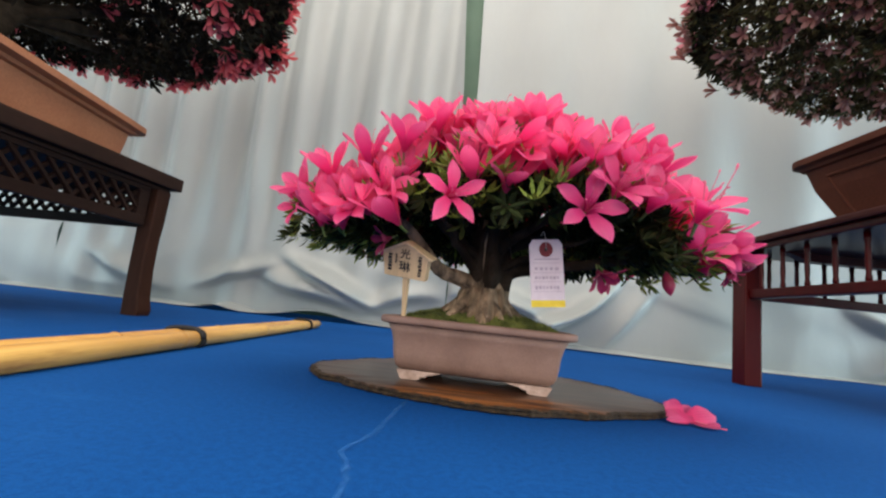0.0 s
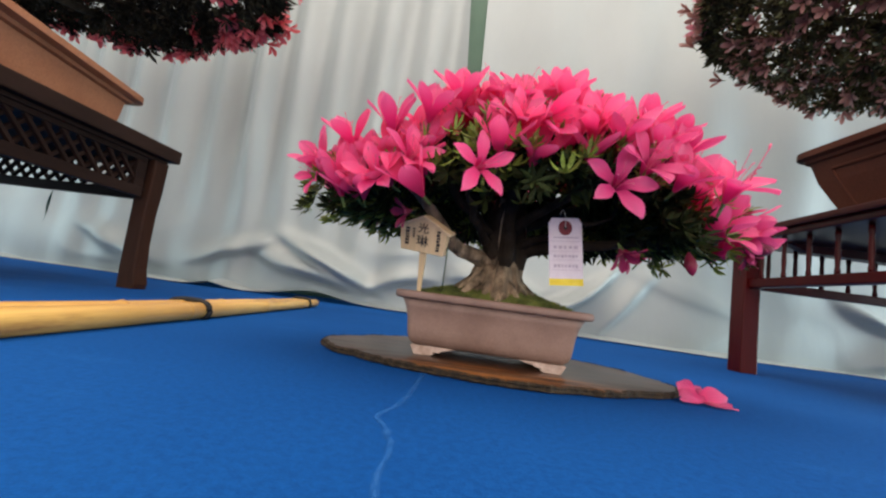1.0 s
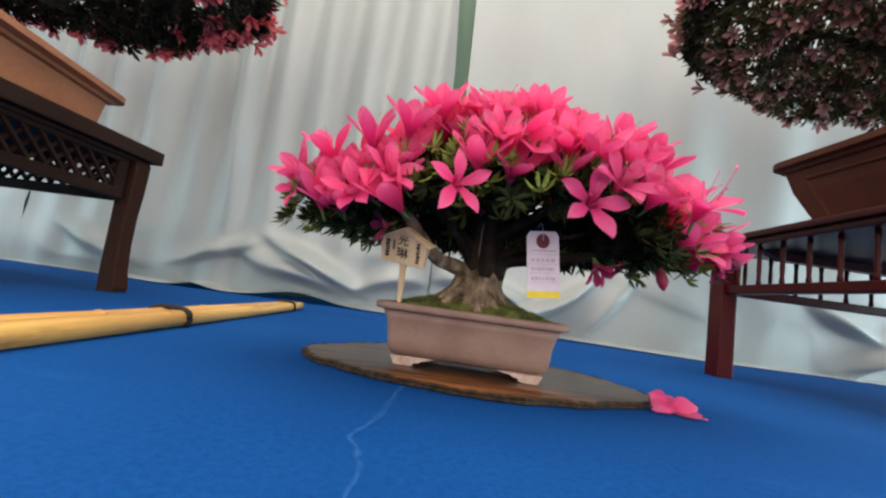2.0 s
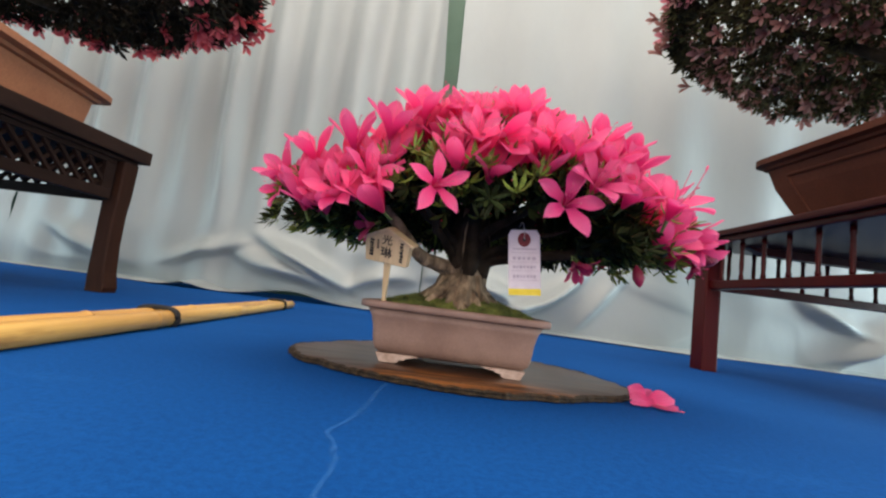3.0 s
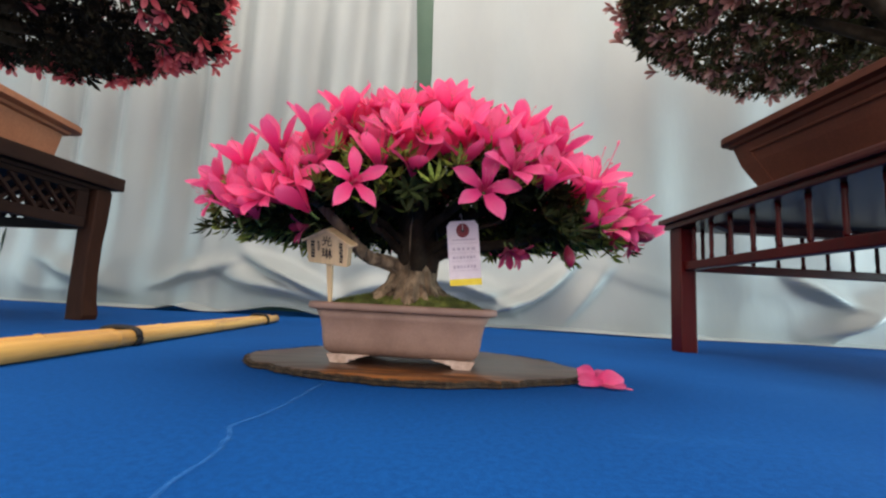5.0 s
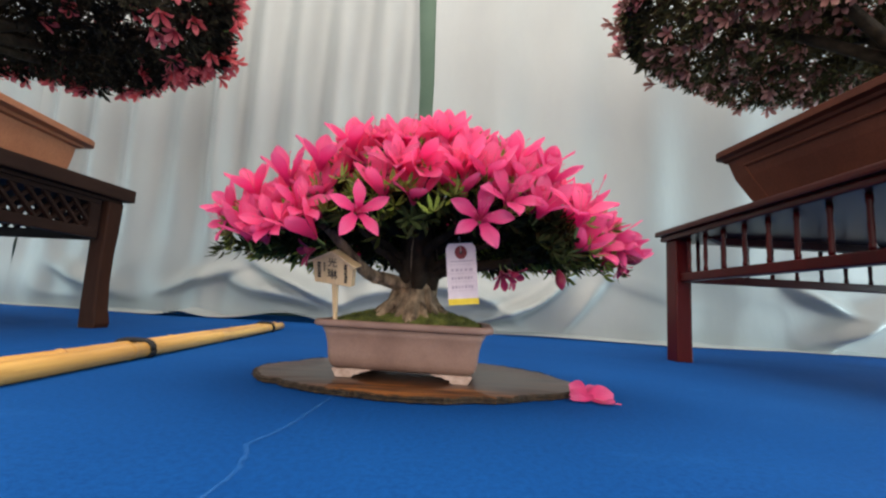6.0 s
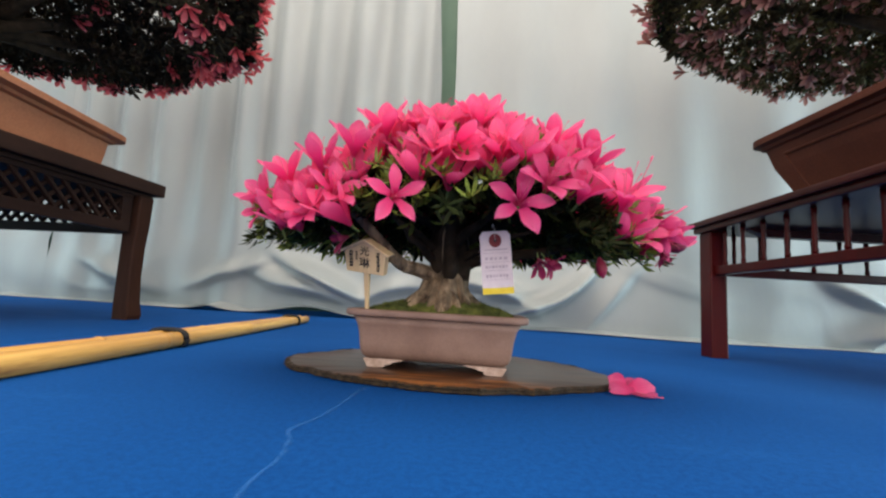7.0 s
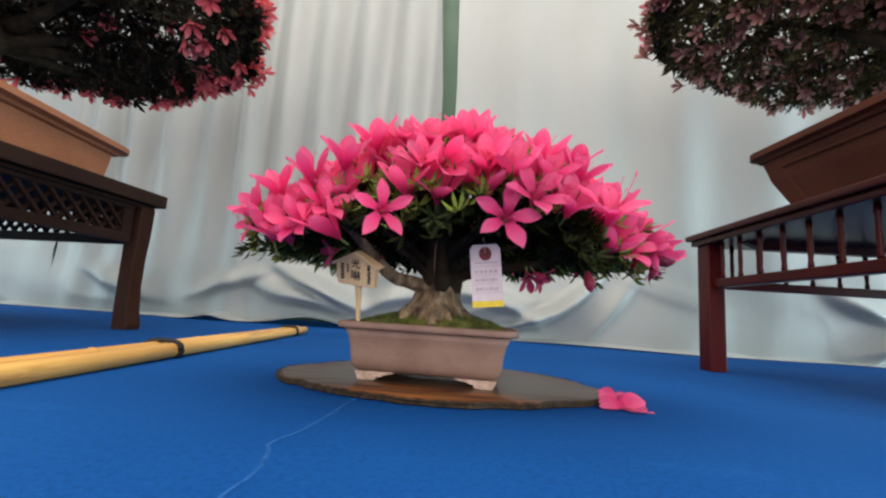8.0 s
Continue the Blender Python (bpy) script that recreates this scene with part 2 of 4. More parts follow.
PRINT = grained("mauve_print", (0.48, 0.38, 0.43), (0.58, 0.48, 0.53), 300, 0.8, bump=0.1)
YELLOW = grained("yellow_card", (0.72, 0.52, 0.03), (0.82, 0.62, 0.06), 60, 0.7, fine=600, bump=0.1, depth=0.0002, specks=0.15)
WINE = grained("wine_red_sticker", (0.15, 0.012, 0.018), (0.21, 0.022, 0.03), 90, 0.6, fine=500, bump=0.1, depth=0.0002)
STRING = grained("white_string", (0.5, 0.48, 0.44), (0.66, 0.64, 0.6), 300, 0.9)

# ---- mesh helpers ----


def part(name, bm, material, parent=None, label="", smooth=False):
    """Links a bmesh as one mesh object, under a thing or a part."""
    me = bpy.data.meshes.new(name)
    bm.to_mesh(me)
    bm.free()
    for m in material if isinstance(material, (list, tuple)) else [material]:
        me.materials.append(m)
    if smooth:
        me.polygons.foreach_set("use_smooth", [True] * len(me.polygons))
    ob = new(name, me)
    ob.parent = parent
    if label:
        ob["label"] = label
    return ob


def piece(name, me, parent, m, label=""):
    """One more object on a shared mesh."""
    ob = new(name, me)
    ob.parent = parent
    ob.matrix_basis = m
    if label:
        ob["label"] = label
    return ob


def empty(name, m, label, category, group="", kind=""):
    ob = new(name)
    ob.empty_display_size = 0.05
    ob.matrix_basis = m
    return tagged(ob, label, category, group, kind)


def box(bm, lo, hi, bevel=0.0, segments=2):
    made = bmesh.ops.create_cube(bm, size=1)["verts"]
    c, s = [(a + b) / 2 for a, b in zip(lo, hi)], [b - a for a, b in zip(lo, hi)]
    for v in made:
        v.co = Vector((c[i] + v.co[i] * s[i] for i in range(3)))
    if bevel:
        edges = list({e for v in made for e in v.link_edges})
        bmesh.ops.bevel(bm, geom=edges, offset=bevel, segments=segments, affect="EDGES", profile=0.6)
    return bm


def boxed(lo, hi, bevel=0.0):
    return box(bmesh.new(), lo, hi, bevel)


def tube(bm, pts, radii, sides=8, flute=0.0, mat=0, seed=0.0):
    """A tapered tube along points, its ends closed."""
    rings, side = [], None
    pts = [Vector(p) for p in pts]
    for i, p in enumerate(pts):
        d = (pts[min(i + 1, len(pts) - 1)] - pts[max(i - 1, 0)]).normalized()
        if side is None:
            side = d.orthogonal().normalized()
        side = (side - d * side.dot(d)).normalized()
        up = d.cross(side)
        ring = []
        for k in range(sides):
            a = 2 * math.pi * k / sides
            r = radii[i]
            if flute:
                r *= 1 + flute * noise.noise(Vector((math.cos(a) * 2.2, math.sin(a) * 2.2, i * 0.25 + seed)))
            ring.append(bm.verts.new(p + (side * math.cos(a) + up * math.sin(a)) * r))
        rings.append(ring)
    for a, b in zip(rings, rings[1:]):
        for k in range(sides):
            bm.faces.new((a[k], a[(k + 1) % sides], b[(k + 1) % sides], b[k])).material_index = mat
    bm.faces.new(rings[0][::-1]).material_index = mat
    bm.faces.new(rings[-1]).material_index = mat
    return bm


def curve_points(ctrl, n):
    """Catmull-Rom through control points."""
    c = [Vector(p) for p in ctrl]
    c = [c[0] * 2 - c[1], *c, c[-1] * 2 - c[-2]]
    out = []
    for i in range(n):
        u = i / (n - 1) * (len(c) - 3)
        k = min(int(u), len(c) - 4)
        t = u - k
        a, b, d, e = c[k:k + 4]
        out.append(0.5 * (2 * b + (d - a) * t + (2 * a - 5 * b + 4 * d - e) * t * t + (3 * b - a - 3 * d + e) * t ** 3))
    return out


def rounded_rect(hx, hy, r, n=5):
    """Points round a rectangle with rounded corners."""
    out = []
    for cx, cy, a0 in ((hx - r, hy - r, 0), (-hx + r, hy - r, 90), (-hx + r, -hy + r, 180), (hx - r, -hy + r, 270)):
        for k in range(n):
            a = radians(a0 + 90 * k / (n - 1))
            out.append((cx + r * math.cos(a), cy + r * math.sin(a)))
    return out


def loft(bm, rings, close_first=True, close_last=True):
    vs = [[bm.verts.new(p) for p in ring] for ring in rings]
    n = len(vs[0])
    for a, b in zip(vs, vs[1:]):
        for k in range(n):
            bm.faces.new((a[k], a[(k + 1) % n], b[(k + 1) % n], b[k]))
    if close_first:
        bm.faces.new(vs[0][::-1])
    if close_last:
        bm.faces.new(vs[-1])
    return bm


def facing(place, aim, spin=0.0, size=1.0):
    """A pose whose z axis points along aim."""
    q = Vector(aim).normalized().to_track_quat("Z", "Y")
    return Matrix.Translation(place) @ q.to_matrix().to_4x4() @ Matrix.Rotation(radians(spin), 4, "Z") @ Matrix.Scale(size, 4)


# ---- the setting: carpet, assumed tent walls and roof out of view ----


def carpet():
    bm = bmesh.new()
    n = 150
    bmesh.ops.create_grid(bm, x_segments=n, y_segments=n, size=1)
    for v in bm.verts:
        x, y = v.co.x * 3.4, v.co.y * 3.2 - 0.5
        near = math.exp(-((x - 0.05) ** 2 + (y - 0.3) ** 2) / 0.8)
        h = noise.noise(Vector((x * 2.4, y * 2.4, 0))) * 0.004 * (1 - near)
        v.co = Vector((x, y, min(h, 0.001)))
    return tagged(part("floor", bm, CARPET, smooth=True), "bright blue needle-felt carpet with worn lighter patches", "carpet", kind="structure")


def crease():
    """A rubbed, slightly raised crease that wanders over the carpet."""
    bm = bmesh.new()
    rnd = random.Random(4)
    path = curve_points([(-0.038, 0.415, 0), (-0.044, 0.36, 0), (-0.051, 0.29, 0), (-0.064, 0.245, 0), (-0.058, 0.225, 0), (-0.051, 0.19, 0), (-0.053, 0.15, 0), (-0.048, 0.10, 0), (-0.055, 0.04, 0)], 70)
    uvl = bm.loops.layers.uv.new("UVMap")
    rows = []
    for i, p in enumerate(path):
        w = (0.45 + 0.55 * smooth01(0.08, 0.30, p.y)) * 0.0030 + 0.0022 * abs(noise.noise(Vector((i * 0.31, 0, 3)))) + 0.0005 * rnd.random()
        x = p.x + 0.0016 * noise.noise(Vector((i * 0.45, 5, 0)))
        rows.append([(bm.verts.new((x + o * w, p.y, z)), (0.5 + 0.5 * o, i / 70)) for o, z in ((-1, 0.0013), (0, 0.0021), (1, 0.0013))])
    for a, b in zip(rows, rows[1:]):
        for k in range(2):
            quad = (a[k], a[k + 1], b[k + 1], b[k])
            f = bm.faces.new([q[0] for q in quad])
            for loop, q in zip(f.loops, quad):
                loop[uvl].uv = q[1]
    return tagged(part("carpet_crease", bm, CREASE, smooth=True), "thin pale crease rubbed into the blue carpet", "crease", kind="structure")


def walls():
    wall = lambda name, lo, hi, m, label: tagged(part(name, boxed(lo, hi), m), label, "wall", kind="structure")
    wall("wall_north", (-3.3, 2.35, -0.02), (3.3, 2.41, ROOF), TENT_GREEN, "dark green tent lining behind the curtains")
    # side walls out of view, cut open low down for the added fill lamps
    for name, x, y0, y1 in (("wall_west", -3.36, -0.5, 2.0), ("wall_east", 3.30, -0.7, 1.4)):
        bm = bmesh.new()
        for lo, hi in (((x, -3.5, -0.02), (x + 0.06, y0, ROOF)), ((x, y1, -0.02), (x + 0.06, 2.41, ROOF)), ((x, y0, 0.9), (x + 0.06, y1, ROOF))):
            box(bm, lo, hi)
        tagged(part(name, bm, TENT), "unseen white canvas tent side wall, cut open low for an added fill lamp", "wall", kind="structure")
    # front and roof out of view, left open for the added daylight lamps
    bm = bmesh.new()
    for lo, hi in (((-3.3, -3.5, 0), (-2.5, -3.44, ROOF)), ((2.5, -3.5, 0), (3.3, -3.44, ROOF)), ((-2.5, -3.5, 2.5), (2.5, -3.44, ROOF))):
        box(bm, lo, hi)
    tagged(part("wall_south", bm, TENT), "unseen white canvas tent front, opened wide for added daylight", "wall", kind="structure")
    bm = bmesh.new()
    for lo, hi in (((-3.36, -3.5, ROOF), (-2.5, 2.41, ROOF + 0.05)), ((2.5, -3.5, ROOF), (3.36, 2.41, ROOF + 0.05)),
                   ((-2.5, 2.15, ROOF), (2.5, 2.41, ROOF + 0.05)), ((-2.5, -3.5, ROOF), (2.5, -0.95, ROOF + 0.05))):
        box(bm, lo, hi)
    tagged(part("ceiling", bm, TENT), "unseen white tent roof, opened wide for added daylight", "ceiling", kind="structure")


def curtain_line(x):
    return 1.84 - 0.14 * x - 0.02 * x * x


def smooth01(a, b, x):
    t = min(max((x - a) / (b - a), 0), 1)
    return t * t * (3 - 2 * t)


# creases pulled across the hems: x, height, slope, bend, half length, width, depth
DRAPES = [(-0.52, 0.15, -0.42, 0.3, 0.30, 0.05, 0.10), (-0.62, 0.10, -0.25, 0.5, 0.32, 0.07, 0.10), (-0.95, 0.16, 0.35, 0.3, 0.25, 0.05, 0.05), (-0.20, 0.13, 0.30, -1.2, 0.22, 0.05, 0.06),
          (0.22, 0.16, -0.25, -0.9, 0.26, 0.05, 0.10), (0.50, 0.12, 0.60, 1.4, 0.22, 0.040, 0.10), (0.36, 0.07, 0.35, 0.9, 0.14, 0.030, 0.06), (0.95, 0.20, -0.30, 0.5, 0.3, 0.06, 0.010),
          (1.58, 0.19, -0.50, 0.9, 0.15, 0.040, 0.06), (0.72, 0.15, 1.2, -0.6, 0.15, 0.065, 0.030), (1.64, 0.05, 0.9, 0.4, 0.14, 0.035, 0.03), (-1.5, 0.12, -0.3, 0.4, 0.3, 0.06, 0.05), (1.75, 0.12, 0.5, 0.5, 0.3, 0.06, 0.08)]


def curtain(x0, x1, pitch, amp, label, seed, left_edge=None, right_edge=None, y_back=0.0, material=None):
    """A satin curtain in folds that slumps on the carpet at its hem. left_edge, right_edge: how its edges lean, by height."""
    bm = bmesh.new()
    nx = int((x1 - x0) / 0.011)
    heights = [-0.10, -0.075, -0.05, -0.03, -0.015, -0.005] + [0.5 * (i / 44) ** 1.25 for i in range(45)] + [0.5 + (ROOF - 0.55) * (i + 1) / 40 for i in range(40)]
    rows = []
    for v in heights:
        z, row = max(v, 0), []
        for i in range(nx + 1):
            u = i / nx
            x = x0 + (x1 - x0) * u
            if left_edge:
                x += left_edge(z) * smooth01(x0 + 0.3, x0, x)
            if right_edge:
                x += right_edge(z) * smooth01(x1 - 0.3, x1, x)
            wx = x + 0.03 * noise.noise(Vector((x * 1.3, z * 0.5, seed)))
            ph = wx / pitch + 0.22 * noise.noise(Vector((wx * 1.7, z * 0.5, seed + 4)))
            w = 0.5 + 0.5 * math.cos(2 * math.pi * ph)
            a = amp * (0.45 + 1.5 * abs(noise.noise(Vector((math.floor(ph + 0.5) * 7.3, 1.5, seed)))))
            fold = a * w * (0.22 + 0.78 * smooth01(0.15, 0.75, z)) + 0.022 * noise.noise(Vector((x * 1.7, z * 0.9, 32)))
            low = smooth01(0.50, 0.05, z)
            n1 = noise.noise(Vector((x * 1.5, 0.3, 23 + 2)))
            n2 = noise.noise(Vector((x * 2.1 + z * 1.2, z * 2.4 - x * 0.6, 29)))
            n3 = noise.noise(Vector((x * 5.0 - z * 3, z * 7.0 + x * 2, 23 + 6)))
            slump = low * (0.035 + 0.045 * n1 + 0.035 * n2)
            ridge = 1 - abs(noise.noise(Vector((x * 1.9 + z * 2.6, z * 2.6 - x * 1.1, 61)))) * 2.2
            slump += 0.036 * (1 - 0.7 * smooth01(0.3, 0.6, x)) * (1 - 0.7 * smooth01(-0.15, -0.45, x)) * low * max(ridge, 0) ** 2
            for cx, cz, slope, bend, half, wide, deep in DRAPES:
                e = (x - cx) / half
                if abs(e) < 1:
                    d = (z - cz - slope * (x - cx) - bend * (x - cx) ** 2) / wide
                    slump += deep * (1 - e * e) ** 2 * math.exp(-d * d if d > 0 else -(d * 2.6) ** 2)
            y = curtain_line(x) - fold - slump + y_back
            zz = z
            if v <= 0:
                y -= -v * (0.4 + 1.3 * max(n1 + 0.2, 0))
                zz = 0.004 + 0.02 * max(n3 + 0.2, 0) * smooth01(-0.10, -0.02, v) + 0.006 * smooth01(-0.03, 0, v)
            # the hem buckles clear of the carpet in places
            zz += (0.034 * math.exp(-((x + 0.56) / 0.15) ** 2) + 0.02 * math.exp(-((x + 0.98) / 0.07) ** 2)) * smooth01(0.3, 0.0, z)
            row.append(bm.verts.new((x, y, max(zz, 0.003))))
        rows.append(row)
    for a, b in zip(rows, rows[1:]):
        for k in range(nx):
            bm.faces.new((a[k], a[k + 1], b[k + 1], b[k]))
    return tagged(part("curtain", bm, material or SATIN, smooth=True), label, "curtain", "back curtains")


carpet()
crease()
walls()
slit = lambda z: -0.016 * math.exp(-((z - 0.29) / 0.06) ** 2)
curtain(-3.25, -1.915, 0.20, 0.03, "pale aqua satin curtain with soft folds slumping on the carpet", 11, right_edge=slit)
curtain(-1.911, -0.011, 0.195, 0.078, "pale aqua satin curtain in narrow upright folds, crumpled at its hem", 23, right_edge=lambda z: -0.018 * max(z - 0.3, 0) - 0.05 * max(z - 1.1, 0))
curtain(-0.006, 3.25, 0.33, 0.024, "pale aqua satin curtain hanging almost smooth, crumpled at its hem", 37, left_edge=lambda z: 0.044 * smooth01(0.25, 0.8, z) - 0.03 * max(z - 1.15, 0))
curtain(-0.28, 0.28, 0.3, 0.004, "dull green curtain lining behind the parted curtains", 51, y_back=0.09, material=LINING)

# ---- flowers and leaves, as shared meshes ----


def flower_mesh(name, seed, flare, material, rows=9, cols=5, length=1.0, wide=1.0, stalk=True):
    """A funnel flower of radius 1 with five pointed lobes, opening along +z. flare: 0 a bell, 1 wide open."""
    rnd = random.Random(seed)
    bm = bmesh.new()
    uvl = bm.loops.layers.uv.new("UVMap")
    for k in range(5):
        a0 = 2 * math.pi * k / 5 + rnd.uniform(-0.12, 0.12)
        ln, wd, lift, twist = 1.08 * length * rnd.uniform(0.9, 1.1), rnd.uniform(0.9, 1.1), rnd.uniform(-0.12, 0.12), rnd.uniform(-0.15, 0.15)
        grid = []
        for i in range(rows):
            v = i / (rows - 1)
            if v < 0.3:
                r, h = 0.05 + 0.16 * v / 0.3, -0.62 + 0.44 * v / 0.3
                half = r * 0.74
            else:
                s = (v - 0.3) / 0.7
                r = 0.21 + (0.40 + 0.42 * flare) * ln * s
                h = -0.18 + (1.00 - 0.68 * flare + lift) * ln * s - (0.06 + 0.20 * flare) * s * s
                half = wide * wd * (0.150 + 0.118 * smooth01(0.0, 0.55, s)) * max(1 - (max(s - 0.42, 0) / 0.585) ** (1.7 * wide), 0.02) ** 0.8
            line = []
            for j in range(cols):
                u = 2 * j / (cols - 1) - 1
                ruffle = 0.03 * noise.noise(Vector((u * 2.5 + k, v * 4, seed))) * smooth01(0.3, 1, v)
                a = a0 + twist * v
                across = u * half
                hh = h + 0.10 * u * u * smooth01(0.35, 0.8, v) * (1 - 0.4 * flare) - 0.035 * (1 - abs(u)) * smooth01(0.3, 0.6, v) + ruffle
                line.append((bm.verts.new((math.cos(a) * r - math.sin(a) * across, math.sin(a) * r + math.cos(a) * across, hh)), (u * 0.5 + 0.5, v)))
            grid.append(line)
        for a, b in zip(grid, grid[1:]):
            for j in range(cols - 1):
                quad = (a[j], a[j + 1], b[j + 1], b[j])
                f = bm.faces.new([q[0] for q in quad])
                f.smooth = True
                for loop, q in zip(f.loops, quad):
                    loop[uvl].uv = q[1]
    if stalk:
        tube(bm, [(0, 0, -0.58), (0.02, 0.01, -0.8), (0.06, 0.03, -1.0)], [0.055, 0.045, 0.04], 4, mat=1)
    me = bpy.data.meshes.new(name)
    bm.to_mesh(me)
    bm.free()
    me.materials.append(material)
    me.materials.append(STALK)
    return me


def stamen_mesh(seed):
    rnd = random.Random(seed)
    bm = bmesh.new()
    for k in range(6):
        a, ln = rnd.uniform(0, 6.28), rnd.uniform(0.35, 0.6) if k else 0.85
        tip = Vector((math.cos(a) * 0.24, math.sin(a) * 0.24, ln * 0.9 - 0.1))
        pts = [Vector((math.cos(a) * 0.03, math.sin(a) * 0.03, -0.45)), Vector((math.cos(a) * 0.08, math.sin(a) * 0.08, ln * 0.4 - 0.3)), tip, tip + Vector((math.cos(a), math.sin(a), 1)) * 0.03, tip + Vector((math.cos(a), math.sin(a), 1)) * 0.07]
        tube(bm, pts, [0.012, 0.010, 0.009, 0.022, 0.014], 4)
    me = bpy.data.meshes.new("stamens")
    bm.to_mesh(me)
    bm.free()
    me.materials.append(STAMEN)
    return me


def bud_mesh(name, material):
    bm = bmesh.new()
    uvl = bm.loops.layers.uv.new("UVMap")
    pts = [(0, 0, -0.5), (0, 0, -0.35), (0.02, 0, -0.05), (0.03, 0.02, 0.3), (0.02, 0.03, 0.6), (0.04, 0.02, 0.8)]
    tube(bm, pts, [0.06, 0.14, 0.27, 0.31, 0.2, 0.04], 8, flute=0.35)
    for f in bm.faces:
        f.smooth = True
        for loop in f.loops:
            loop[uvl].uv = (0.5, min(max(loop.vert.co.z, 0), 1))
    me = bpy.data.meshes.new(name)
    bm.to_mesh(me)
    bm.free()
    me.materials.append(material)
    return me


def whorl(seed, leaves=7, length=1.0):
    """Vertices and faces of one rosette of narrow leaves round +z, of leaf length 1."""
    rnd = random.Random(seed)
    vs, fs = [], []
    for k in range(leaves):
        a = 2.4 * k + rnd.uniform(-0.3, 0.3)
        el = rnd.uniform(0.05, 1.05)
        ln, wd = length * rnd.uniform(0.7, 1.2), rnd.uniform(0.10, 0.15)
        out = Vector((math.cos(a) * math.cos(el), math.sin(a) * math.cos(el), math.sin(el)))
        side = Vector((-math.sin(a), math.cos(a), 0))
        up = out.cross(side) * -1
        n0 = len(vs)
        for s, w, sag in ((0.06, 0.15, 0), (0.35, 0.85, 0.0), (0.65, 1.0, -0.05), (1.0, 0.08, -0.16)):
            mid = out * (ln * s) + up * sag
            vs += [mid + side * wd * w + up * 0.05 * w, mid, mid - side * wd * w + up * 0.05 * w]
        for r in range(3):
            b = n0 + r * 3
            fs += [(b, b + 1, b + 4, b + 3), (b + 1, b + 2, b + 5, b + 4)]
    return [tuple(v) for v in vs], fs


def joined_whorls(name, poses, seed, material, parent, leaves=7):
    """Many rosettes in one mesh, for foliage that nobody could count."""
    shapes = [whorl(seed + i, leaves) for i in range(6)]
    co, faces, at = [], [], 0
    for i, m in enumerate(poses):
        v, f = shapes[i % 6]
        a = np.array(v) @ np.array(m.to_3x3()).T + np.array(m.translation)
        co.append(a)
        faces += [tuple(k + at for k in q) for q in f]
        at += len(v)
    me = bpy.data.meshes.new(name)
    me.from_pydata(np.concatenate(co).tolist(), [], faces)
    me.polygons.foreach_set("use_smooth", [True] * len(me.polygons))
    me.materials.append(material)
    ob = new(name, me)
    ob.parent = parent
    return tagged(ob, kind="stuff")


def whorl_mesh(seed, material):
    v, f = whorl(seed)
    me = bpy.data.meshes.new("leaf_rosette")
    me.from_pydata(v, [], f)
    me.polygons.foreach_set("use_smooth", [True] * len(me.polygons))
    me.materials.append(material)
    return me


OPEN_FLOWERS = [flower_mesh("flower", 10 + i, f, PETAL, 11, 7, length=1.08, wide=0.95) for i, f in enumerate((0.95, 0.85, 0.7))]
CUP_FLOWERS = [flower_mesh("flower", 20 + i, f, PETAL, 11, 7, length=1.16, wide=1.18) for i, f in enumerate((0.45, 0.28, 0.12, 0.36))]
STAMENS = [stamen_mesh(i) for i in range(3)]
CLUSTERS = [whorl_mesh(40 + i, LEAF) for i in range(6)]
# the same rosettes in the leaf colour darkened for shade
SHADE_CLUSTERS = [whorl_mesh(40 + i, LEAF_SHADED) for i in range(6)]

# ---- the show tree on its slab ----
YAW = -6.2
POT_AT = pose(0.0405, 0.553, 0.0, 0, 0, YAW)


def slab():
    """A lens-shaped board, fuller behind than in front, with a rough broken live edge."""
    thing = empty("display_slab", pose(0.0535, 0.535, 0, 0, 0, -2.5), "thin dark lacquered wooden slab with a rough live edge on the carpet", "display slab")
    n, rim = 320, []
    for k in range(n):
        a = 2 * math.pi * k / n
        c, s = math.cos(a), math.sin(a)
        depth, power = (0.135, 1.66) if s < 0 else (0.225, 1.9)
        r = 1 / (abs(c) ** power + abs(s) ** power) ** (1 / power)
        w = 1 + 0.035 * noise.noise(Vector((c * 3.0, s * 3.0, 1))) - 0.045 * abs(noise.noise(Vector((c * 6, s * 6, 2)))) + 0.016 * noise.noise(Vector((c * 22, s * 22, 5)))
        rim.append((c * r * 0.2345 * w, s * r * depth * (w + 0.02 * noise.noise(Vector((c * 60, s * 60, 9))))))
    ring = lambda k, z, rough: [(x * k, y * k, z + rough * noise.noise(Vector((x * 90, y * 90, z * 300)))) for x, y in rim]
    chip = lambda k, z, rough, bite: [(x * (k + bite * noise.noise(Vector((x * 130, y * 130, z * 500)))), y * (k + bite * noise.noise(Vector((x * 130, y * 130, z * 500)))), z + rough * noise.noise(Vector((x * 90, y * 90, z * 300)))) for x, y in rim]
    bm = loft(bmesh.new(), [ring(0.985, 0.0005, 0), chip(1.004, 0.0022, 0.0010, 0.012), chip(0.990, 0.0042, 0.0012, 0.014), chip(0.998, 0.0062, 0.0016, 0.012), chip(0.982, 0.0084, 0.0012, 0.006)], True, False)
    part("live_edge", bm, SLAB_EDGE, thing, "rough broken bark-brown edge")
    bm = loft(bmesh.new(), [ring(0.99, 0.0074, 0.0004), ring(0.972, 0.0085, 0), ring(0.6, 0.0088, 0)], False, True)
    part("top", bm, SLAB, thing, smooth=True)
    return thing


def pot_rings(hx, hy, r, profile):
    return [[(x, y, z) for x, y in rounded_rect(hx + d, hy + d, max(r + d, 0.003))] for d, z in profile]


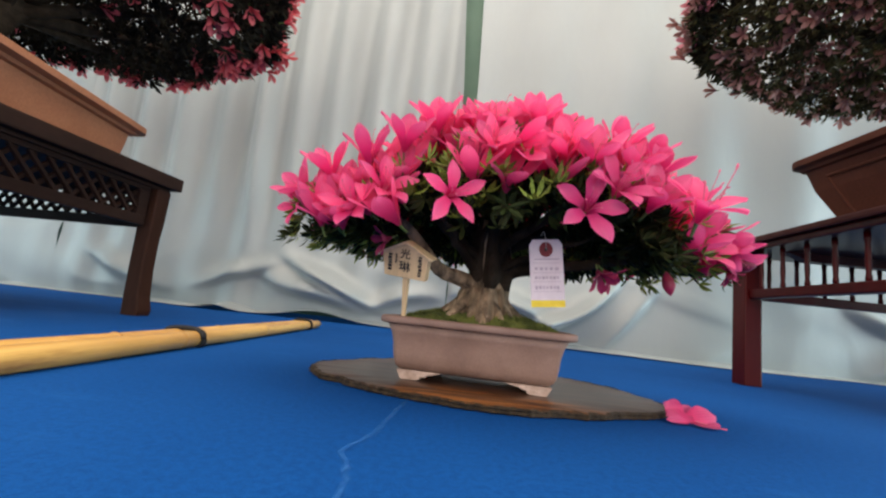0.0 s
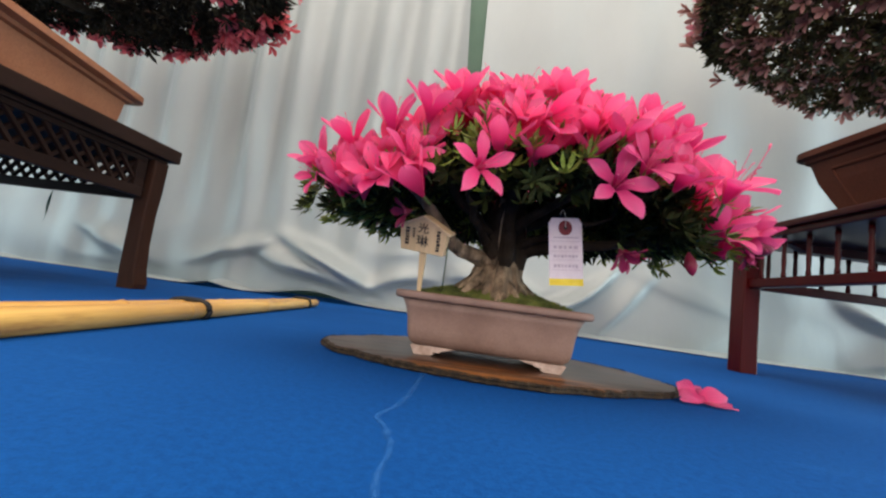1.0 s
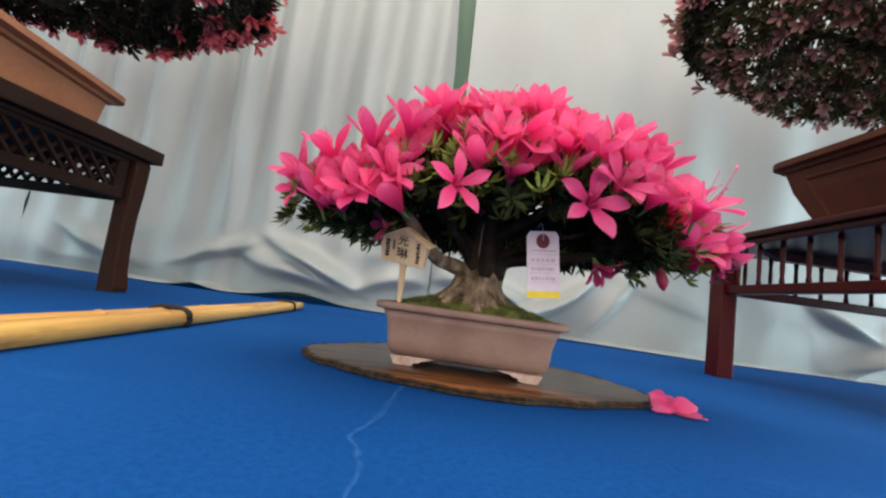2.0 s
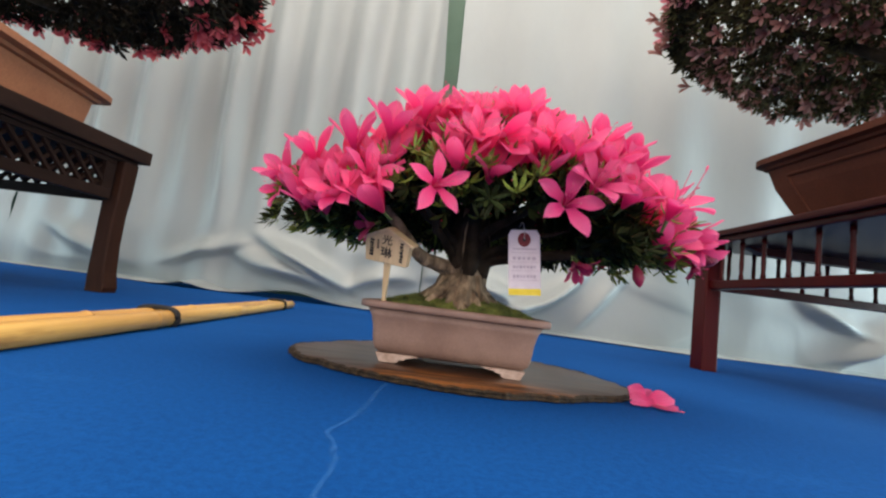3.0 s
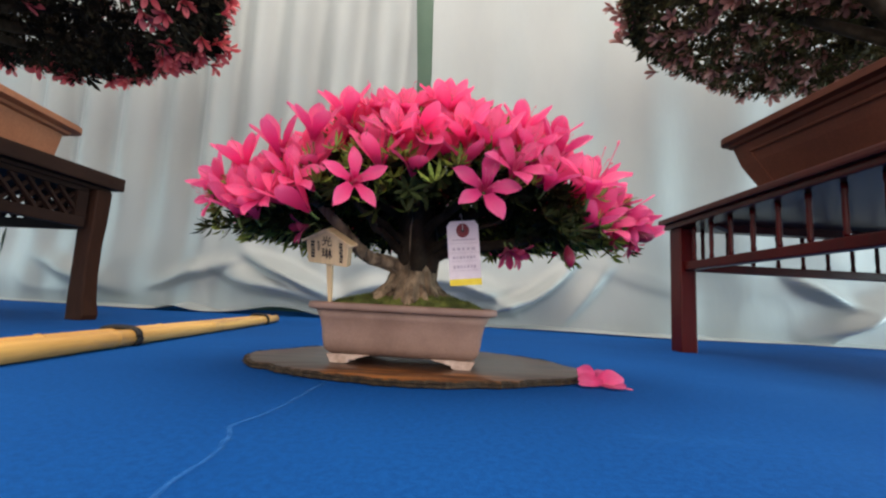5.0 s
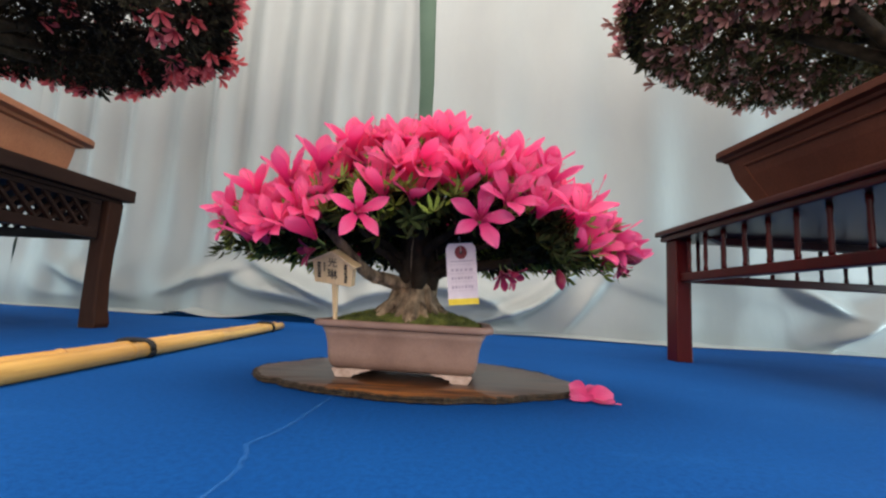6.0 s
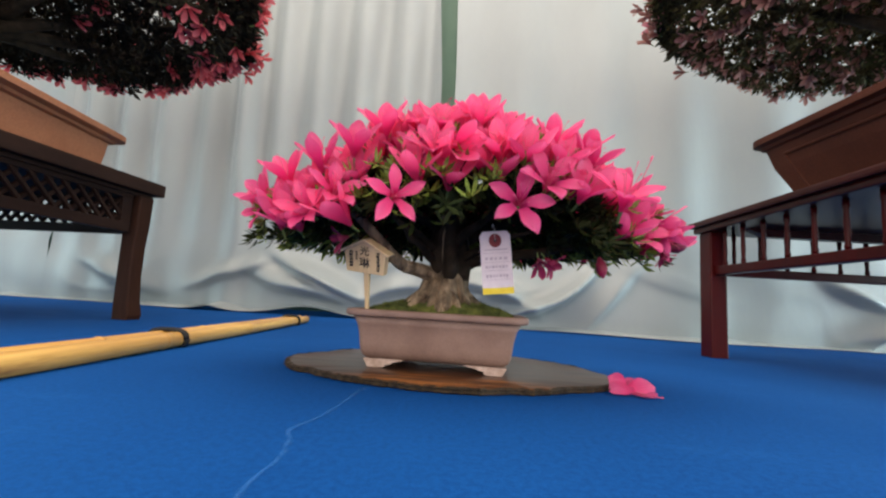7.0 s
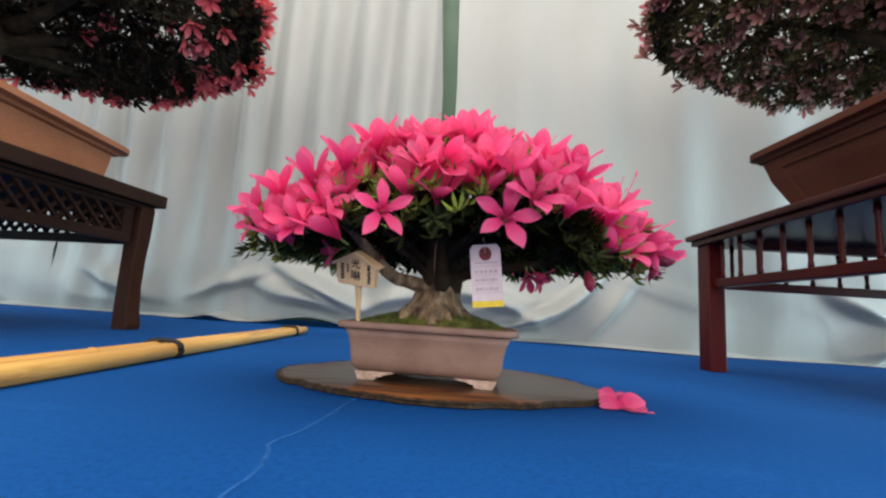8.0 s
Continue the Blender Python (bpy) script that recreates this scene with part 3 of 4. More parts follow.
def show_pot():
    thing = empty("bonsai_pot", POT_AT, "unglazed mauve-brown rectangular bonsai pot on chalky feet", "pot")
    hx, hy = 0.111, 0.078
    prof = [(-0.034, 0.0178), (-0.026, 0.0184), (-0.0195, 0.0206), (-0.0148, 0.0245), (-0.0118, 0.0305), (-0.0100, 0.040), (-0.0086, 0.052), (-0.0052, 0.065), (0.0005, 0.0755)]
    part("body", loft(bmesh.new(), pot_rings(hx, hy, 0.016, prof)), POT_CLAY, thing, smooth=True)
    lip = [(0.001, 0.0752), (0.0075, 0.0762), (0.0092, 0.078), (0.0092, 0.0825), (0.008, 0.0845), (0.004, 0.0852), (-0.004, 0.0845), (-0.0055, 0.082), (-0.0055, 0.070)]
    part("rim", loft(bmesh.new(), pot_rings(hx, hy, 0.012, lip), False, False), POT_CLAY, thing, smooth=True)
    rnd = random.Random(2)
    for sx in (-1, 1):
        for sy in (-1, 1):
            bm = bmesh.new()
            prof = [(0.004, 0.0), (0.023, 0.0), (0.0285, 0.0015), (0.0275, 0.0038), (0.036, 0.0052), (0.0365, 0.0072), (0.047, 0.0088), (0.054, 0.0112), (-0.002, 0.0112)]
            prof = [(u, z + 0.0085) for u, z in prof]
            outer = [bm.verts.new((sx * (hx - 0.018 - u), sy * (hy - 0.016), z + (0.0006 * rnd.uniform(-1, 1) if z > 0.009 else 0))) for u, z in prof]
            inner = [bm.verts.new((sx * (hx - 0.018 - u), sy * (hy - 0.034), z)) for u, z in prof]
            n = len(prof)
            bm.faces.new(outer)
            bm.faces.new(inner[::-1])
            for k in range(n):
                bm.faces.new((outer[k], inner[k], inner[(k + 1) % n], outer[(k + 1) % n]))
            bmesh.ops.recalc_face_normals(bm, faces=bm.faces)
            bmesh.ops.bevel(bm, geom=list(bm.edges), offset=0.0008, segments=1, affect="EDGES")
            part("foot", bm, FOOT_CLAY, thing, "chalky worn cloud-shaped foot")
    # moss
    bm = bmesh.new()
    nx, ny = 90, 60
    rows = []
    for j in range(ny + 1):
        row = []
        for i in range(nx + 1):
            u, v = 2 * i / nx - 1, 2 * j / ny - 1
            x, y = u * (hx - 0.005), v * (hy - 0.005)
            edge = max(abs(u) ** 6, abs(v) ** 6)
            z = 0.077 + 0.014 * math.exp(-((x - 0.002) ** 2 / 0.0050 + (y - 0.003) ** 2 / 0.0026)) + 0.014 * (1 - edge)
            z += 0.0035 * noise.noise(Vector((x * 60, y * 60, 0))) + 0.0015 * noise.noise(Vector((x * 190, y * 190, 4)))
            row.append(bm.verts.new((x, y, z)))
        rows.append(row)
    for a, b in zip(rows, rows[1:]):
        for k in range(nx):
            bm.faces.new((a[k], a[k + 1], b[k + 1], b[k]))
    for _ in range(5200):
        u, v = rnd.uniform(-1, 1), rnd.uniform(-1, 1)
        i, j = int((u + 1) / 2 * nx), int((v + 1) / 2 * ny)
        p = rows[j][i].co.copy()
        p.x += rnd.uniform(-0.0012, 0.0012)
        h, w, a = rnd.uniform(0.0015, 0.0042), 0.0007, rnd.uniform(0, 6.28)
        tip = p + Vector((rnd.uniform(-1, 1) * h * 0.6, rnd.uniform(-1, 1) * h * 0.6, h))
        c, s = math.cos(a) * w, math.sin(a) * w
        bm.faces.new([bm.verts.new(q) for q in (p + Vector((c, s, -0.0005)), p + Vector((-c, -s, -0.0005)), tip)])
    tagged(part("moss", bm, MOSS, thing, "mounded green moss", smooth=True), kind="stuff")
    return thing


def domed(d):
    """Takes the shoulders off a round dome."""
    h, w = math.hypot(d.x, d.y), abs(d.z)
    k = (h ** 1.68 + w ** 1.68) ** (-1 / 1.68)
    droop = 1 - (0.85 if d.x < 0 else 0.35) * d.x * d.x
    return Vector((d.x * REACH.x, d.y * REACH.y, d.z * REACH.z * droop)) * k


CROWN, REACH = Vector((0.055, 0.50, 0.17)), Vector((0.29, 0.17, 0.186))


def on_crown(x, z, k=0.93):
    """The front of the crown at x, z, and its outward direction."""
    u, w = (x - CROWN.x) / REACH.x / k, (z - CROWN.z) / REACH.z / k
    y = CROWN.y - REACH.y * k * math.sqrt(max(1 - u * u - w * w, 0.02))
    p = Vector((x, y, z))
    d = p - CROWN
    return p, Vector((d.x / REACH.x ** 2, d.y / REACH.y ** 2, d.z / REACH.z ** 2)).normalized()


def show_tree():
    rnd = random.Random(7)
    thing = empty("azalea_bonsai", Matrix.Identity(4), "pink-flowering azalea bonsai with a flared pale trunk growing in mossy soil", "bonsai tree")
    # trunk with flared roots
    path = [(0.040, 0.553, 0.078), (0.040, 0.553, 0.092), (0.041, 0.553, 0.104), (0.044, 0.553, 0.118), (0.047, 0.553, 0.134), (0.048, 0.552, 0.150), (0.047, 0.549, 0.170), (0.046, 0.542, 0.195), (0.048, 0.534, 0.225)]
    bm = tube(bmesh.new(), path, [0.052, 0.045, 0.0375, 0.0320, 0.0292, 0.0278, 0.0265, 0.023, 0.017], 48, flute=0.55, seed=2)
    for a in (185, 205, 228, 252, 275, 293, 318, 342, 10, 60, 130):
        c, s = math.cos(radians(a)), math.sin(radians(a))
        r = rnd.uniform(0.054, 0.072)
        part("root", tube(bmesh.new(), [(0.043 + c * 0.020, 0.553 + s * 0.020, 0.128), (0.041 + c * 0.033, 0.553 + s * 0.033, 0.109), (0.04 + c * r, 0.553 + s * r, 0.092)], [0.0105, 0.0088, 0.0034], 8, flute=0.6, seed=a), BARK, thing, smooth=True)
    part("trunk", bm, BARK, thing, "flared grey-brown trunk with fluted bark", smooth=True)
    # sleeve over the upper trunk, the crown's shade put into its bark colour
    part("upper_trunk", tube(bmesh.new(), path[4:], [0.0285, 0.0292, 0.0280, 0.0245, 0.018], 32, flute=0.5, seed=2), SHADED_BARK, thing, "upper trunk, its bark darkened for the crown's shade", smooth=True)
    limbs = [
        ([(0.036, 0.552, 0.135), (0.008, 0.535, 0.141), (-0.022, 0.512, 0.150), (-0.046, 0.490, 0.174), (-0.078, 0.482, 0.206), (-0.15, 0.475, 0.236)], 0.0130),
        ([(0.050, 0.550, 0.150), (0.085, 0.535, 0.160), (0.13, 0.512, 0.168), (0.19, 0.49, 0.178), (0.27, 0.47, 0.19)], 0.012),
        ([(0.045, 0.545, 0.165), (0.01, 0.52, 0.185), (-0.03, 0.48, 0.21), (-0.05, 0.43, 0.235)], 0.009),
        ([(0.048, 0.54, 0.175), (0.07, 0.50, 0.195), (0.10, 0.45, 0.215), (0.12, 0.39, 0.225)], 0.009),
        ([(0.048, 0.535, 0.19), (0.045, 0.50, 0.23), (0.05, 0.46, 0.275), (0.05, 0.43, 0.31)], 0.011),
        ([(0.047, 0.545, 0.18), (0.01, 0.55, 0.22), (-0.06, 0.545, 0.25), (-0.12, 0.53, 0.26)], 0.011),
        ([(0.050, 0.545, 0.18), (0.10, 0.555, 0.21), (0.17, 0.55, 0.24), (0.23, 0.53, 0.25)], 0.011),
        ([(0.048, 0.54, 0.2), (0.06, 0.56, 0.25), (0.07, 0.58, 0.30)], 0.01),
        ([(0.050, 0.548, 0.155), (0.085, 0.52, 0.172), (0.12, 0.490, 0.186), (0.16, 0.470, 0.200)], 0.0075),
        ([(0.040, 0.548, 0.150), (0.01, 0.505, 0.17), (-0.01, 0.44, 0.185), (-0.02, 0.40, 0.195)], 0.0075),
    ]
    forks = []
    for ctrl, r in limbs:
        pts = curve_points(ctrl, 16)
        pts = [p + Vector((noise.noise(p * 40), noise.noise(p * 40 + Vector((9, 0, 0))), noise.noise(p * 40 + Vector((0, 9, 0))))) * 0.004 for p in pts]
        radii = [r * (1 - 0.72 * i / 15) for i in range(16)]
        # only the thickest limb keeps lit bark, the rest is darkened as shade
        part("branch", tube(bmesh.new(), pts, radii, 10, flute=0.3, seed=r), BARK if r > 0.0125 else SHADED_BARK, thing, smooth=True)
        forks += pts[5:]
    # leaf clusters: over the dome, in the skirt below, and inside
    spots = []
    for _ in range(640):
        a, w = rnd.uniform(0, 6.283), rnd.uniform(0.04, 0.97)
        c = math.sqrt(1 - w * w)
        d = Vector((c * math.cos(a), c * math.sin(a), w))
        hollow = d.y < -0.1 and w < 0.5 and abs(d.x + 0.05) < 0.75
        k = (rnd.uniform(0.80, 0.92) if w > 0.24 else rnd.uniform(0.62, 0.80)) if hollow else rnd.uniform(0.66, 0.82)
        p = CROWN + domed(d) * k
        spots.append((p, (d + Vector((0, 0, 0.35)) + Vector((rnd.gauss(0, 0.35), rnd.gauss(0, 0.35), rnd.gauss(0, 0.3)))).normalized(), rnd.uniform(0.016, 0.025)))
    for _ in range(480):
        a = rnd.uniform(0, 6.283)
        k = math.sqrt(rnd.uniform(0.18, 0.88))
        x, y = CROWN.x + math.cos(a) * REACH.x * k, CROWN.y + math.sin(a) * REACH.y * k
        z = 0.172 + 0.02 * (1 - k) + rnd.uniform(-0.022, 0.03) + 0.012
        if (y < 0.47 and -0.11 < x < 0.19 and z < 0.197) or (y < 0.46 and -0.10 < x < -0.015 and z < 0.204):
            continue
        aim = Vector((math.cos(a), math.sin(a), rnd.uniform(-0.5, 0.5)))
        spots.append((Vector((x, y, z)), aim, rnd.uniform(0.015, 0.023)))
    clear = lambda p: not (0.06 < p.x < 0.145 and p.y < 0.46 and p.z < 0.213) and not (-0.100 < p.x < -0.010 and p.y < 0.466 and p.z < 0.204)
    spots = [q for q in spots if clear(q[0])]
    # the crown is hollow and bare below its front
    spots = [q for q in spots if not (q[0].y < 0.475 and q[0].z < 0.222 and -0.09 < q[0].x < 0.20) or rnd.random() < 0.22]
    front = sorted(spots, key=lambda s: s[0].y)
    for p, d, s in front[:300]:
        # low rosettes take the shade-darkened leaf, higher and outer ones the lit one
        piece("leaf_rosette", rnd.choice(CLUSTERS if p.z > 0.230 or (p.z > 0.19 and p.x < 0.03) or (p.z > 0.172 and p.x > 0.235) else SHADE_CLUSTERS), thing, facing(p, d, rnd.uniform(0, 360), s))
    rest = [facing(p, d, rnd.uniform(0, 360), s) for p, d, s in front[300:]]
    joined_whorls("rear_foliage", rest, 60, LEAF, thing)
    # inner foliage, its shade painted in with the darkened leaf
    inner = []
    for _ in range(900):
        d = Vector((rnd.gauss(0, 1), rnd.gauss(0, 1), rnd.gauss(0, 1))).normalized()
        k = rnd.uniform(0.45, 0.8)
        p = CROWN + Vector((d.x * REACH.x, d.y * REACH.y, abs(d.z) * REACH.z)) * k
        p.z = max(p.z, 0.178)
        if not clear(p) or (abs(p.x - 0.045) < 0.035 and p.z < 0.185) or (p.y < 0.52 and p.z < 0.21 and -0.10 < p.x < 0.20 and rnd.random() < 0.75):
            continue
        inner.append(facing(p, d, rnd.uniform(0, 360), rnd.uniform(0.018, 0.026)))
    joined_whorls("inner_foliage", inner, 70, LEAF_SHADED, thing)
    # twigs out to the clusters
    bm = bmesh.new()
    for p, d, s in rnd.sample([q for q in spots if q[0].y > 0.46 or q[0].z > 0.24], 200):
        q = min(forks, key=lambda f: (f - p).length)
        mid = (p + q) / 2 + Vector((rnd.gauss(0, 0.006), rnd.gauss(0, 0.006), rnd.gauss(0, 0.006)))
        tube(bm, [q, mid, p], [0.0022, 0.0016, 0.001], 5)
    tagged(part("fine_twig_growth", bm, SHADED_BARK, thing, smooth=True), kind="stuff")

    def bloom(x, z, aim, size, spin, mesh, stamens=True, depth=0.93, push=0.0):
        p, n = on_crown(x, z, depth)
        p.y -= push + 0.016
        ob = piece("flower", mesh, thing, facing(p, aim, spin, size * (1.0 if mesh in OPEN_FLOWERS[:2] else 1.02)))
        if stamens:
            piece("pistil", rnd.choice(STAMENS), ob, Matrix.Identity(4))
        taken.append(p)
        return ob

    taken = []
    o, c = OPEN_FLOWERS, CUP_FLOWERS
    bloom(-0.010, 0.204, (0.42, -0.9, 0.10), 0.029, 90, o[0])
    bloom(0.114, 0.205, (0.0, -1, 0.18), 0.034, 80, o[1])
    bloom(-0.075, 0.212, (0.35, -0.7, 0.55), 0.030, 20, o[2])
    bloom(-0.112, 0.192, (-0.25, -0.8, 0.30), 0.030, 40, o[2])
    bloom(-0.150, 0.240, (-0.25, -0.45, 0.85), 0.029, 0, c[0])
    bloom(-0.190, 0.220, (-0.55, -0.6, 0.5), 0.029, 10, c[0])
    bloom(-0.190, 0.198, (-0.7, -0.6, 0.05), 0.026, 50, o[2])
    bloom(-0.104, 0.253, (-0.1, -0.5, 0.85), 0.029, 60, c[1])
    bloom(-0.066, 0.272, (0.1, -0.45, 0.88), 0.029, 15, c[0])
    bloom(-0.038, 0.302, (-0.1, -0.5, 0.85), 0.030, 30, c[0])
    bloom(-0.014, 0.315, (0.1, -0.5, 0.85), 0.030, 70, o[2])
    bloom(0.022, 0.268, (-0.1, -0.7, 0.7), 0.030, 55, o[2])
    bloom(0.050, 0.262, (0.25, -0.75, -0.1), 0.027, 18, c[2])
    bloom(0.028, 0.314, (0.05, -0.6, 0.8), 0.031, 5, o[2])
    bloom(0.145, 0.232, (0.12, -0.85, 0.5), 0.035, 50, o[2], push=0.008)
    bloom(0.122, 0.262, (-0.05, -0.6, 0.8), 0.032, 12, c[0])
    bloom(0.093, 0.268, (-0.15, -0.65, 0.72), 0.032, 33, c[3])
    bloom(0.185, 0.226, (0.2, -0.65, 0.6), 0.031, 80, c[3])
    bloom(0.222, 0.222, (0.10, -0.55, 0.82), 0.037, 10, o[2], push=0.030)
    bloom(0.300, 0.203, (0.85, -0.45, -0.05), 0.028, 30, c[1])
    bloom(0.303, 0.192, (0.65, -0.5, -0.5), 0.026, 5, c[0])
    bloom(0.205, 0.272, (0.25, -0.5, 0.8), 0.031, 66, c[0])
    bloom(0.205, 0.298, (0.25, -0.35, 0.9), 0.030, 21, c[3])
    bloom(0.074, 0.320, (0.0, -0.55, 0.8), 0.031, 41, c[0])
    bloom(0.160, 0.290, (0.1, -0.5, 0.85), 0.031, 11, c[1])
    bloom(0.166, 0.262, (0.15, -0.6, 0.75), 0.031, 71, c[0])
    tip = [(0.227, 0.330, 0.220), (0.231, 0.324, 0.234), (0.235, 0.320, 0.246), (0.236, 0.320, 0.249), (0.237, 0.320, 0.252)]
    part("pistil", tube(bmesh.new(), tip, [0.0006, 0.0005, 0.0005, 0.0013, 0.0009], 6), STAMEN, thing, "long pistil with a dark tip", smooth=True)
    # the rest of the dome, but for the green hollow in its lower front
    tries = 0
    while len(taken) < 212 and tries < 6000:
        tries += 1
        a, w = rnd.uniform(0, 6.283), rnd.uniform(0.12, 1.0)
        cc = math.sqrt(1 - w * w)
        d = Vector((cc * math.cos(a), cc * math.sin(a), w))
        p = CROWN + domed(d) * rnd.uniform(0.91, 0.972)
        if p.x < -0.168 or (d.y < -0.1 and p.z < 0.235 and -0.07 < p.x < 0.23):
            continue
        if p.z < 0.275 and -0.06 < p.x < 0.0 and d.y < 0:
            continue
        if min((p - q).length for q in taken) < (0.0195 if d.x < 0 else 0.0225):
            continue
        n = Vector((d.x / REACH.x, d.y / REACH.y, d.z / REACH.z)).normalized()
        aim = n * 0.6 + Vector((0, -0.34, 0.56)) + Vector((rnd.gauss(0, 0.22), rnd.gauss(0, 0.22), rnd.gauss(0, 0.12)))
        ob = piece("flower", rnd.choice(CUP_FLOWERS + OPEN_FLOWERS[2:]), thing, facing(p, aim, rnd.uniform(0, 72), rnd.uniform(0.029, 0.036)))
        piece("pistil", rnd.choice(STAMENS), ob, Matrix.Identity(4))
        taken.append(p)
    # young leaves that push up between the blooms
    for _ in range(85):
        a, w = rnd.uniform(3.3, 6.1), rnd.uniform(0.15, 0.95)
        cc = math.sqrt(1 - w * w)
        d = Vector((cc * math.cos(a), cc * math.sin(a), w))
        p = CROWN + domed(d) * rnd.uniform(0.93, 1.01)
        if p.z < 0.205 and abs(p.x - 0.05) < 0.2:
            continue
        piece("leaf_rosette", rnd.choice(CLUSTERS), thing, facing(p, d + Vector((rnd.gauss(0, 0.3), rnd.gauss(0, 0.2), 0.5)), rnd.uniform(0, 360), rnd.uniform(0.016, 0.023)))
    # withered blooms and buds that hang below the skirt
    dark = flower_mesh("flower", 31, 0.6, PETAL_DARK)
    bud = bud_mesh("bud", PETAL_DARK)
    for x, y, z, aim, size in ((0.150, 0.40, 0.146, (0.2, -0.5, -0.8), 0.019), (0.168, 0.42, 0.150, (0.6, -0.3, -0.6), 0.020), (-0.085, 0.42, 0.166, (-0.8, -0.5, -0.4), 0.020)):
        piece("withered_flower", dark, thing, facing((x, y, z), aim, 20, size), "crimson withered flower")
    for x, y, z, aim, size in ((0.213, 0.39, 0.150, (0.1, -0.2, -1), 0.019), (0.312, 0.43, 0.180, (1, -0.1, 0.05), 0.022)):
        piece("bud", bud, thing, facing((x, y, z), aim, 0, size), "crimson drooping bud")
    limp = piece("withered_flower", dark, thing, facing((0.304, 0.432, 0.167), (0.35, -0.25, -0.9), 30, 0.016), "half-closed crimson drooping flower")
    piece("pistil", STAMENS[1], limp, Matrix.Identity(4))
    return thing


def strokes(body, size, m, material, parent, name="lettering"):
    """Flat lettering turned into a mesh."""
    cu = bpy.data.curves.new(name, "FONT")
    cu.offset = size * 0.012
    cu.body, cu.size, cu.align_x, cu.align_y, cu.extrude = body, size, "CENTER", "CENTER", 0.0001
    tmp = new(name, cu)
    me = bpy.data.meshes.new_from_object(tmp.evaluated_get(bpy.context.evaluated_depsgraph_get()))
    bpy.data.objects.remove(tmp)
    me.materials.clear()
    me.materials.append(material)
    return piece(name, me, parent, m)


def name_plaque():
    """A small house-shaped wooden plaque on a stick, stuck in the moss."""
    m = pose(-0.0580, 0.490, 0.0835, 18, 6, -20) @ Matrix.Diagonal((1.14, 1.1, 1.03, 1))
    thing = empty("name_plaque", m, "small house-shaped cedar plaque on a stick with inked writing", "plant label")
    bm = boxed((-0.0038, -0.002, -0.008), (0.004, 0.002, 0.056), 0.0006)
    for v in bm.verts:
        if v.co.z < 0:
            v.co.x *= 0.35
    part("stick", bm, SIGNWOOD, thing)
    bm = bmesh.new()
    outline = [(-0.024, 0.050), (0.024, 0.050), (0.0265, 0.076), (0.0, 0.0905), (-0.0265, 0.076)]
    a = [bm.verts.new((x, -0.0055, z)) for x, z in outline]
    b = [bm.verts.new((x, 0.0035, z)) for x, z in outline]
    bm.faces.new(a)
    bm.faces.new(b[::-1])
    for k in range(5):
        bm.faces.new((a[k], b[k], b[(k + 1) % 5], a[(k + 1) % 5]))
    bmesh.ops.recalc_face_normals(bm, faces=bm.faces)
    bmesh.ops.bevel(bm, geom=list(bm.edges), offset=0.0005, segments=1, affect="EDGES")
    part("board", bm, SIGNWOOD, thing)
    for s in (-1, 1):
        bm = boxed((-0.0005, -0.008, 0), (0.0345, 0.006, 0.0028), 0.0006)
        ob = part("roof_slat", bm, SIGNWOOD, thing)
        ob.matrix_basis = Matrix.Translation((0, 0, 0.0905)) @ (Matrix.Rotation(radians(28.5), 4, "Y") if s > 0 else Matrix.Rotation(radians(-28.5), 4, "Y") @ Matrix.Scale(-1, 4, (1, 0, 0)))
    up = Matrix.Rotation(radians(90), 4, "X")
    strokes("\u5149", 0.0125, Matrix.Translation((0.0, -0.0058, 0.0775)) @ up, INK, thing)
    strokes("\u7433", 0.0138, Matrix.Translation((0.0, -0.0058, 0.0625)) @ up, INK, thing)
    rnd = random.Random(12)
    for x, z0, z1, w in ((-0.0175, 0.056, 0.077, 0.0044), (-0.0105, 0.066, 0.077, 0.002), (0.0175, 0.055, 0.078, 0.0036)):
        z = z1
        while z > z0:
            h = rnd.uniform(0.0018, 0.0036)
            dx = rnd.uniform(-0.0004, 0.0004)
            part("writing_bar", boxed((x - w / 2 + dx, -0.0061, z - h), (x + w / 2 + dx, -0.0056, z)), INK, thing)
            z -= h + 0.0009
    return thing


